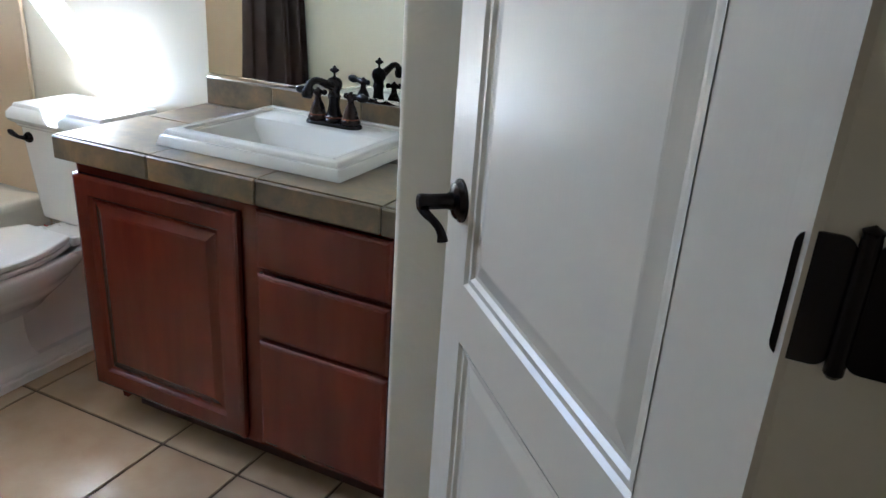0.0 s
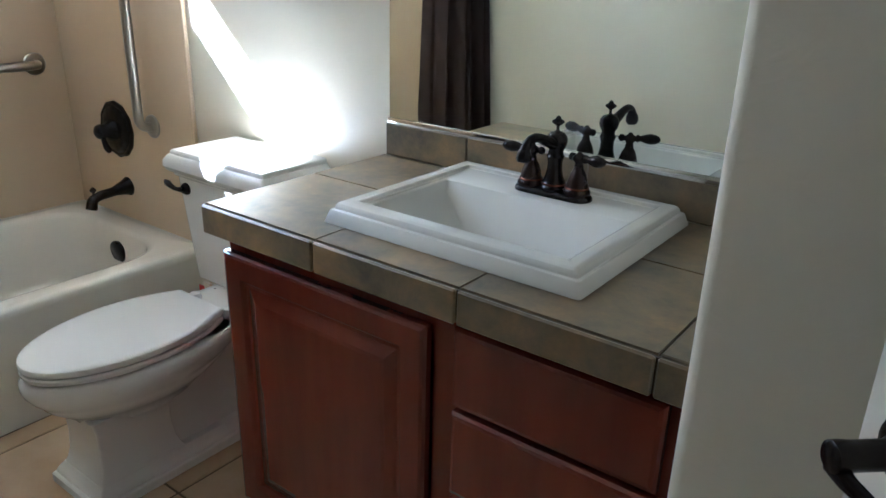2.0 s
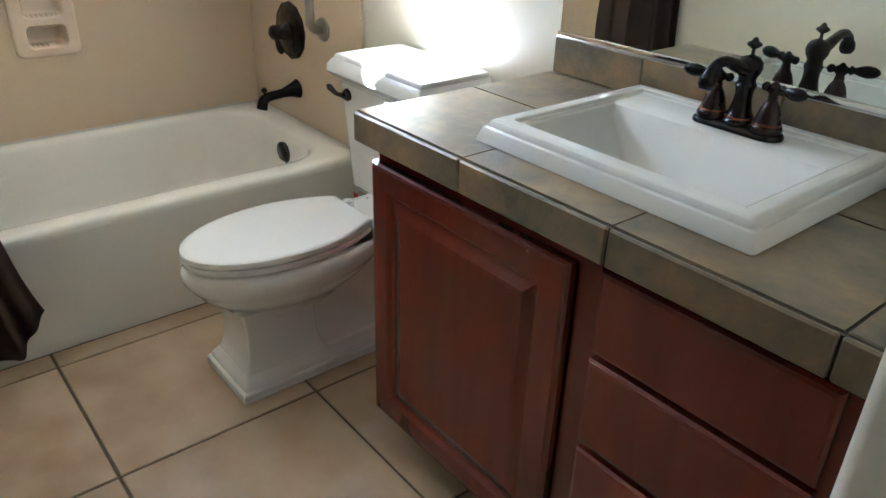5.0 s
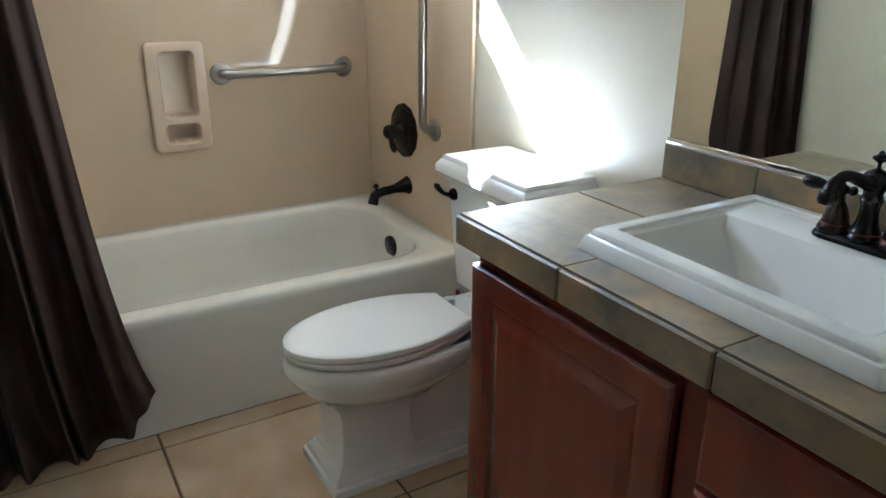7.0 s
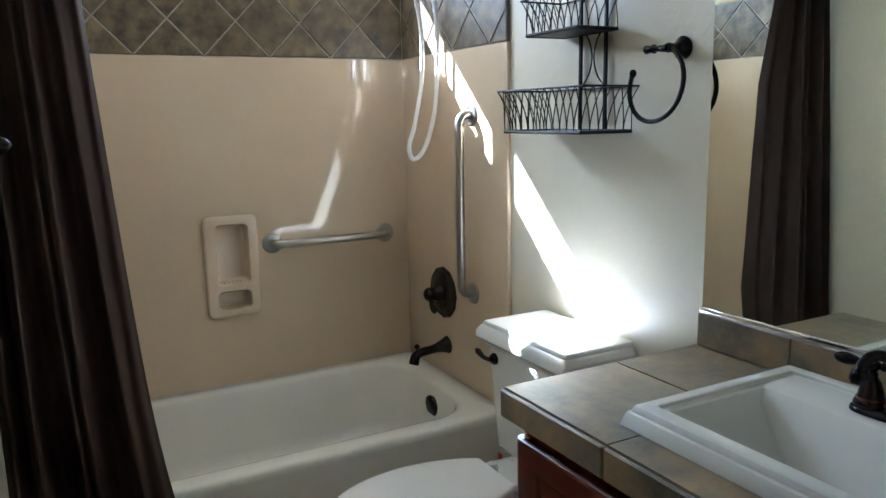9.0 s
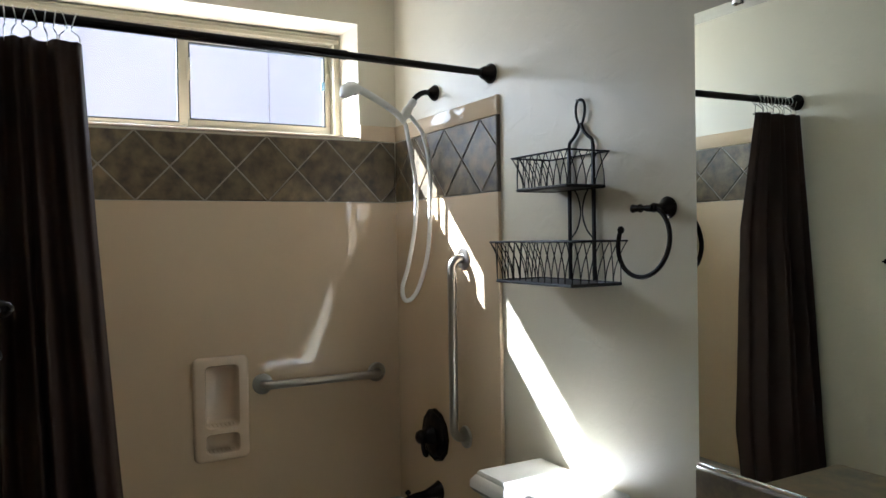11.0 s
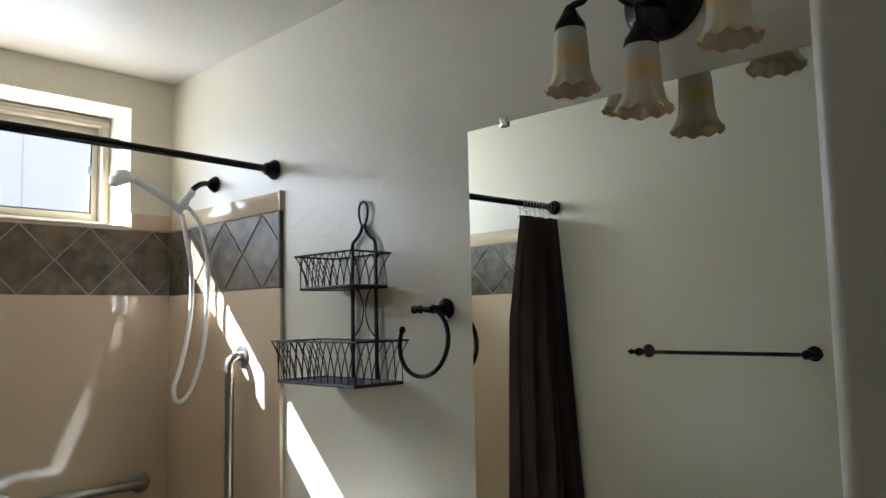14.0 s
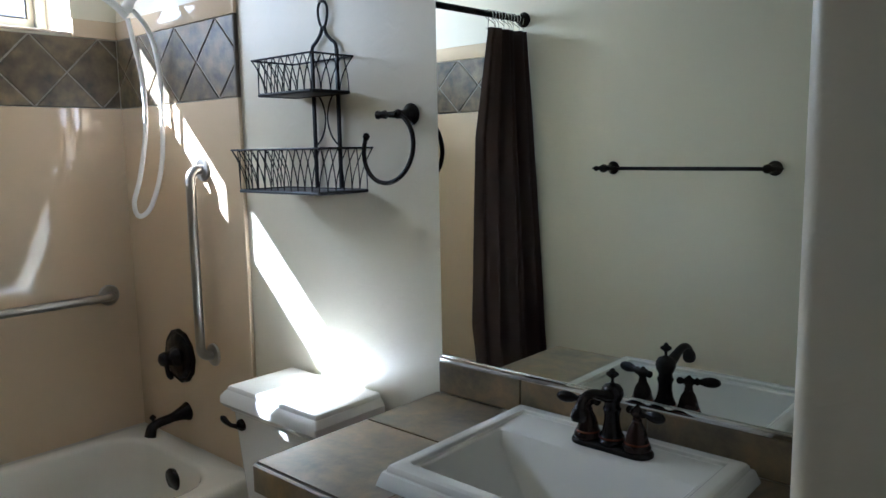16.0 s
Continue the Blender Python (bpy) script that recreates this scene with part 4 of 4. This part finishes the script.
# ---- towel ring ----
tring = thing("towel_ring", (-1.632, YN, 1.505), "oil-rubbed bronze open towel ring", "towel ring")
part("flange", lathe(bmesh.new(), [(0.027, 0.0), (0.028, 0.005), (0.022, 0.011), (0.013, 0.022), (0.010, 0.036), (0.012, 0.05), (0.008, 0.058)], on_wall(-1.632, 1.505, YN - 0.001), 22), BRONZE, tring, smooth=50)
part("finial", tube(bmesh.new(), [(-1.630, 1.880, 1.503), (-1.648, 1.879, 1.504), (-1.662, 1.878, 1.505), (-1.668, 1.878, 1.505), (-1.680, 1.878, 1.505), (-1.694, 1.878, 1.505), (-1.700, 1.878, 1.505)], [0.009, 0.008, 0.006, 0.011, 0.0085, 0.011, 0.004], 14), BRONZE, tring, smooth=50)
c, rr = Vector((-1.660, 1.876, 1.424)), 0.086
pts = [c + Vector((rr * math.cos(t), 0.012 * math.sin(t), rr * math.sin(t))) for t in [radians(78 - 278 * i / 40) for i in range(41)]]
part("ring", tube(bmesh.new(), pts, 0.0058, 12), BRONZE, tring, smooth=60)
part("ball_end", lathe(bmesh.new(), [(0, -0.010), (0.006, -0.008), (0.0095, 0), (0.006, 0.008), (0, 0.010)], Matrix.Translation(pts[-1]), 14), BRONZE, tring, smooth=60)

# ---- wire shelf ----
shelf = thing("wire_wall_shelf", (-1.95, YN, 1.31), "black wire two-tier shelf with arched baskets hung on the wall", "wall shelf")
PXL, PXR, PYB = -1.998, -1.895, YN - 0.010
for x in (PXL, PXR):
    part("post", boxed(x - 0.005, x + 0.005, PYB - 0.004, PYB + 0.004, 1.312, 1.690, bevel=0.0015), BLACKWIRE, shelf, smooth=30)
mid = (PXL + PXR) / 2
for s in (-1, 1):
    part("hanger", tube(bmesh.new(), smooth_path([(mid + s * 0.0515, PYB, 1.686), (mid + s * 0.047, PYB, 1.704), (mid + s * 0.030, PYB, 1.716), (mid + s * 0.013, PYB, 1.732), (mid + s * 0.003, PYB, 1.754)], 5), 0.0048, 10), BLACKWIRE, shelf, smooth=60)
    part("scroll", tube(bmesh.new(), smooth_path([(mid + s * 0.048, PYB, 1.585), (mid + s * 0.018, PYB, 1.555), (mid + s * 0.004, PYB, 1.508), (mid + s * 0.018, PYB, 1.462), (mid + s * 0.048, PYB, 1.432)], 5), 0.0022, 8), BLACKWIRE, shelf, smooth=60)
pts = [(mid + 0.019 * math.sin(t) * (1 - 0.25 * math.cos(t)), PYB, 1.784 - 0.036 * math.cos(t)) for t in [2 * math.pi * i / 26 for i in range(26)]]
part("loop", tube(bmesh.new(), pts, 0.0036, 10, True), BLACKWIRE, shelf, smooth=60)
part("nail", tube(bmesh.new(), [(mid - 0.004, YN, 1.816), (mid - 0.004, YN - 0.022, 1.818)], 0.002, 8), STEEL, shelf, "small steel nail", 60)


def basket(corners, z0, z1, flare, count):
    """Tray with a flat rail, flared rim and crossing arches of wire along its open sides."""
    base = [Vector((x, y, z0)) for x, y in corners]
    c = sum(base, Vector()) / len(base)
    rim = []
    for p in base:
        d = Vector((p.x - c.x, p.y - c.y, 0))
        q = p + d.normalized() * flare
        q.y, q.z = min(q.y, YN - 0.008), z1
        rim.append(q)
    bm = bmesh.new()
    for a, b in zip(base, base[1:] + base[:1]):
        tube(bm, [a, b], 0.0048, 8)
    body = part("basket", bm, BLACKWIRE, shelf, smooth=40)
    bm = bmesh.new()
    loft(bm, [[p + Vector((0, 0, -0.002)) for p in base], [p + Vector((0, 0, 0.001)) for p in base]])
    part("tray", bm, BLACKWIRE, body, "black mesh tray", 0)
    bm = bmesh.new()
    for a, b in zip(rim, rim[1:] + rim[:1]):
        tube(bm, [a, b], 0.0026, 8)
    part("rim", bm, BLACKWIRE, body, smooth=40)
    lens = [(b - a).length for a, b in zip(base, base[1:])]
    for k, (a, b, ra, rb) in enumerate(zip(base, base[1:], rim, rim[1:])):
        n = max(2, round(count * lens[k] / sum(lens)))
        for i in range(n + 1):
            for s in (-1, 1):
                pts = []
                for j in range(7):
                    t = j / 6
                    f = (i + s * 0.95 * (1 - math.cos(t * math.pi / 2))) / n
                    if f < -0.001 or f > 1.001:
                        break
                    lean = t ** 2
                    pts.append((a.lerp(b, f)).lerp(ra.lerp(rb, f), 0.25 * t + 0.75 * lean) * 1.0)
                    pts[-1].z = z0 + (z1 - z0) * t
                if len(pts) > 2:
                    part("wire", tube(bmesh.new(), pts, 0.0015, 5), BLACKWIRE, body, smooth=60)


basket([(-2.130, YN - 0.010), (-2.130, 1.762), (-1.790, 1.762), (-1.790, YN - 0.012)], 1.314, 1.426, 0.024, 23)
basket([(-2.072, YN - 0.010), (-2.072, 1.797), (-1.849, 1.797), (-1.849, YN - 0.012)], 1.572, 1.664, 0.018, 17)

# ---- faucet ----
FX, FY, FZ = -1.006, 1.812, CZ + 0.033
faucet = thing("sink_faucet", (FX, FY, FZ), "oil-rubbed bronze two-handle sink faucet with a curved spout", "faucet")
bm = bmesh.new()
loft(bm, [rounded(FX - 0.084 + i, FX + 0.084 - i, FY - 0.028 + i, FY + 0.028 - i, 0.0275 - i, FZ + z, 8) for i, z in ((0, 0), (0, 0.005), (0.003, 0.009), (0.009, 0.0125), (0.013, 0.014))])
part("base_plate", bm, BRONZE, faucet, smooth=45)
AT = Matrix.Translation((FX, FY, FZ))
part("body", lathe(bmesh.new(), [(0.0255, 0.011), (0.0265, 0.016), (0.0235, 0.021), (0.0245, 0.024), (0.0215, 0.029), (0.0178, 0.038), (0.0150, 0.052), (0.0145, 0.066), (0.0165, 0.074), (0.0180, 0.078), (0.0150, 0.083), (0.0145, 0.090), (0.0190, 0.098), (0.0215, 0.107), (0.0200, 0.117), (0.0150, 0.124), (0.0080, 0.127), (0.004, 0.129)], AT, 24), BRONZE, faucet, smooth=40)
part("finial", lathe(bmesh.new(), [(0.0032, 0.127), (0.0032, 0.138), (0.0070, 0.140), (0.0125, 0.1445), (0.0115, 0.148), (0.0055, 0.1515), (0.0045, 0.155), (0, 0.158)], AT, 16), BRONZE, faucet, smooth=40)
part("copper_ring", lathe(bmesh.new(), [(0.0246, 0.0216), (0.0249, 0.0236), (0.0240, 0.0252)], AT, 24), COPPER, faucet, "worn copper edge", 50)
pts = smooth_path([(FX, FY - 0.010, FZ + 0.106), (FX, FY - 0.030, FZ + 0.111), (FX, FY - 0.052, FZ + 0.119), (FX, FY - 0.076, FZ + 0.127), (FX, FY - 0.098, FZ + 0.127), (FX, FY - 0.114, FZ + 0.119), (FX, FY - 0.121, FZ + 0.107)], 5)
n = len(pts) - 1
spout = part("spout", tube(bmesh.new(), pts, [0.0135 - 0.0045 * min(1, 2.2 * i / n) + 0.002 * max(0, (i - 0.8 * n) / (0.2 * n)) for i in range(n + 1)], 16), BRONZE, faucet, "curved bronze spout", 60)
part("nozzle", lathe(bmesh.new(), [(0.0085, 0.012), (0.0125, 0.009), (0.0140, 0.004), (0.0145, -0.006), (0.0125, -0.009), (0.0115, -0.012), (0.009, -0.013)], Matrix.Translation((FX, FY - 0.1215, FZ + 0.101)) @ Matrix.Rotation(radians(-12), 4, "X"), 18), BRONZE, spout, smooth=40)
for s in (-1, 1):
    hx = FX + s * 0.052
    HT = Matrix.Translation((hx, FY, FZ))
    h = part("handle", lathe(bmesh.new(), [(0.0265, 0.011), (0.0275, 0.016), (0.0250, 0.021), (0.0235, 0.0235), (0.0215, 0.029), (0.0190, 0.040), (0.0150, 0.052), (0.0105, 0.060), (0.0085, 0.064), (0.0095, 0.067), (0.0075, 0.070), (0.0085, 0.074), (0.0125, 0.078), (0.0135, 0.083), (0.0110, 0.088), (0.0055, 0.091), (0.0045, 0.094), (0, 0.096)], HT, 22), WARMBRONZE, faucet, "brown bronze bell handle", 45)
    part("copper_ring", lathe(bmesh.new(), [(0.0242, 0.0232), (0.0240, 0.0248), (0.0228, 0.0262)], HT, 22), COPPER, h, "worn copper edge", 50)
    q = Vector((hx, FY, FZ + 0.083))
    d = Vector((s * 0.93, -0.25, 0.04))
    part("lever", tube(bmesh.new(), [q - d * 0.026, q - d * 0.022, q - d * 0.016, q - d * 0.011, q, q + d * 0.012, q + d * 0.015, q + d * 0.018, q + d * 0.022, q + d * 0.032, q + d * 0.044, q + d * 0.056, q + d * 0.063, q + d * 0.066], [0.003, 0.0078, 0.0078, 0.0045, 0.006, 0.0045, 0.0085, 0.0085, 0.0055, 0.0092, 0.0115, 0.0100, 0.0060, 0.002], 14), BRONZE, h, smooth=60)

# ---- vanity light ----
LX = -0.993
light = thing("vanity_light", (LX, YN, 2.1), "bronze three-arm vanity light with amber frosted glass shades, switched off", "wall lamp")
bm = bmesh.new()
rings = []
for f, h in ((1.0, 0.0), (1.0, 0.006), (0.92, 0.014), (0.75, 0.02), (0.45, 0.03), (0.30, 0.034)):
    rings.append([on_wall(LX - 0.008, 2.122, YN - 0.001) @ Vector((0.088 * f * math.cos(t), 0.088 * f * math.sin(t), h)) for t in [2 * math.pi * i / 40 for i in range(40)]])
loft(bm, rings)
part("back_plate", bm, BRONZE, light, "round bronze back plate", 45)
for dx, dy, zb in ((-0.160, -0.115, 1.940), (0.0, -0.120, 1.862), (0.168, -0.115, 1.955)):
    sx, sy = LX + dx, YN + dy
    top = zb + 0.132
    if dx:
        path = [(LX + dx * 0.12, YN - 0.03, 2.115), (LX + dx * 0.30, YN - 0.06, 2.105), (LX + dx * 0.45, YN - 0.09, 2.128), (LX + dx * 0.62, sy, 2.148), (LX + dx * 0.78, sy, 2.122), (LX + dx * 0.96, sy, 2.118), (sx, sy, top + 0.03)]
    else:
        path = [(LX, YN - 0.03, 2.10), (LX, YN - 0.07, 2.09), (LX, sy - 0.005, 2.07), (sx, sy, top + 0.03)]
    arm = part("arm", tube(bmesh.new(), smooth_path(path, 5), 0.0075, 12), BRONZE, light, "curved bronze arm", 60)
    part("socket_cup", lathe(bmesh.new(), [(0.008, 0.048), (0.014, 0.038), (0.022, 0.022), (0.031, 0.008), (0.033, -0.004), (0.030, -0.006)], Matrix.Translation((sx, sy, top)), 20), BRONZE, arm, smooth=50)
    bm = bmesh.new()
    n = 60
    prof = [(0.028, 0.132), (0.031, 0.126), (0.034, 0.108), (0.035, 0.085), (0.036, 0.060), (0.0385, 0.036), (0.044, 0.018), (0.052, 0.004), (0.0555, 0.0)]
    rings = []
    for k, (r, h) in enumerate(prof):
        w = (k / (len(prof) - 1)) ** 3
        rings.append([Vector((sx + r * (1 + 0.035 * math.cos(10 * t) * (0.3 + w)) * math.cos(t), sy + r * (1 + 0.035 * math.cos(10 * t) * (0.3 + w)) * math.sin(t), zb + h + 0.0038 * w * math.cos(10 * t))) for t in [2 * math.pi * i / n for i in range(n)]])
    inner = [[Vector((sx + (p.x - sx) * 0.93, sy + (p.y - sy) * 0.93, p.z)) for p in r] for r in rings[::-1]]
    loft(bm, rings + inner, False, False)
    part("shade", bm, SHADE, arm, "fluted amber frosted glass shade", 60)

# ---- water stop behind the toilet ----
stop = thing("water_stop_valve", (-2.10, YN, 0.3), "bronze water supply fitting with a red tag under the toilet tank", "valve")
part("pipe", tube(bmesh.new(), smooth_path([(-2.09, YN - 0.001, 0.22), (-2.09, 1.86, 0.22), (-2.09, 1.80, 0.235), (-2.085, 1.775, 0.29), (-2.085, 1.772, 0.3615)], 5), 0.008, 12), BRONZE, stop, smooth=60)
part("knob", tube(bmesh.new(), [(-2.085, 1.772, 0.335), (-2.062, 1.746, 0.343), (-2.056, 1.739, 0.345), (-2.048, 1.729, 0.348), (-2.038, 1.720, 0.351), (-2.031, 1.714, 0.353)], [0.006, 0.011, 0.006, 0.013, 0.012, 0.004], 14), BRONZE, stop, smooth=50)
part("tag", boxed(-2.158, -2.136, 1.7485, 1.7515, 0.272, 0.332), RED, stop, "red plastic tag", 0)
part("tie", tube(bmesh.new(), [(-2.147, 1.75, 0.331), (-2.140, 1.755, 0.345), (-2.110, 1.768, 0.338), (-2.086, 1.774, 0.330)], 0.0012, 6), WHITEPLASTIC, stop, "thin plastic tie", 60)

# ---- slate tile border over the surround ----
def clip_poly(poly, lo, hi):
    for ax in (0, 1):
        for lim, sgn in ((lo[ax], 1), (hi[ax], -1)):
            out = []
            for p, q in zip(poly, poly[1:] + poly[:1]):
                dp, dq = (p[ax] - lim) * sgn, (q[ax] - lim) * sgn
                if dp >= 0:
                    out.append(p)
                if dp * dq < 0:
                    t = dp / (dp - dq)
                    out.append((p[0] + (q[0] - p[0]) * t, p[1] + (q[1] - p[1]) * t))
            poly = out
            if len(poly) < 3:
                return []
    return poly


def border(name, place, u0, u1, cross, grout, pitch=0.25):
    """Diamond tiles between two heights; place(u, z, d) gives the point d proud of the wall."""
    z0, z1 = 1.592, 1.842
    h, bm = (z1 - z0) / 2, bmesh.new()
    loft(bm, [[Vector(place(u, z, d)) for u, z in ((u0, z0), (u1, z0), (u1, z1), (u0, z1))] for d in (0.0, 0.0075)])
    bed = single(name, bm, grout, "brown slate diamond tile border with grout joints", "tile border", "structure", 0)
    g = 0.0042
    for k in range(-14, 15):
        for c, zc in ((cross + pitch * (k + 0.5), (z0 + z1) / 2), (cross + pitch * k, z0), (cross + pitch * k, z1)):
            poly = clip_poly([(c - pitch / 2 + g, zc), (c, zc - h + g), (c + pitch / 2 - g, zc), (c, zc + h - g)], (u0 + 0.002, z0 + 0.002), (u1 - 0.002, z1 - 0.002))
            if len(poly) < 3 or max(p[0] for p in poly) - min(p[0] for p in poly) < 0.02:
                continue
            m = (sum(p[0] for p in poly) / len(poly), sum(p[1] for p in poly) / len(poly))
            inn = [(m[0] + (p[0] - m[0]) * 0.975, m[1] + (p[1] - m[1]) * 0.975) for p in poly]
            b = bmesh.new()
            loft(b, [[Vector(place(*p, 0.004)) for p in poly], [Vector(place(*p, 0.0095)) for p in poly], [Vector(place(*p, 0.011)) for p in inn]])
            part("tile", b, BORDER, bed, smooth=0)


border("tile_border_west", lambda u, z, d: (XW + d, u, z), YS + PT, YN - PT, 1.500, GROUT_PALE, 0.2375)
border("tile_border_north", lambda u, z, d: (u, YN - d, z), XW + PT, -2.372, -2.594, GROUT_PALE)
border("tile_border_south", lambda u, z, d: (u, YS + d, z), XW + PT, -2.372, -2.594, GROUT_PALE)
single("trim_border", boxed(-2.373, -2.362, YN - 0.014, YN, 1.590, 1.844, bevel=0.003), GROUT_DARK, "dark slate edge strip of the tile border", "trim", "structure")
single("trim_cap", boxed(-2.373, -2.362, YN - 0.014, YN, 1.844, 1.910, bevel=0.003), PANEL, "beige edge strip above the tile border", "trim", "structure")
# ---- floor tiles ----
tile_bm = boxed(-0.249, 0.249, -0.249, 0.249, -0.006, 0.0, bevel=0.002, seg=1)
tile_mesh = finish("floor_tile", tile_bm, FLOORTILE, 0)
def floor_tile(x0, x1, y0, y1):
    if x1 - x0 < 0.03 or y1 - y0 < 0.03:
        return
    full = abs(x1 - x0 - 0.505) < 0.001 and abs(y1 - y0 - 0.505) < 0.001
    ob = new("tile", tile_mesh if full else finish("floor_tile", boxed(-(x1 - x0) / 2 + 0.0035, (x1 - x0) / 2 - 0.0035, -(y1 - y0) / 2 + 0.0035, (y1 - y0) / 2 - 0.0035, -0.006, 0.0, bevel=0.002, seg=1), FLOORTILE, 0))
    ob.parent = floor
    ob.location = ((x0 + x1) / 2, (y0 + y1) / 2, 0)


def clip_tiles(ax0, ax1, ay0, ay1):
    for i in range(-12, 12):
        for j in range(-8, 6):
            x0, y0 = -1.762 + 0.505 * i, 1.366 + 0.505 * j
            floor_tile(max(x0, ax0), min(x0 + 0.505, ax1), max(y0, ay0), min(y0 + 0.505, ay1))


clip_tiles(TUBX, -1.0, YS, YN)
clip_tiles(-1.0, 1.58, -0.28, YN)
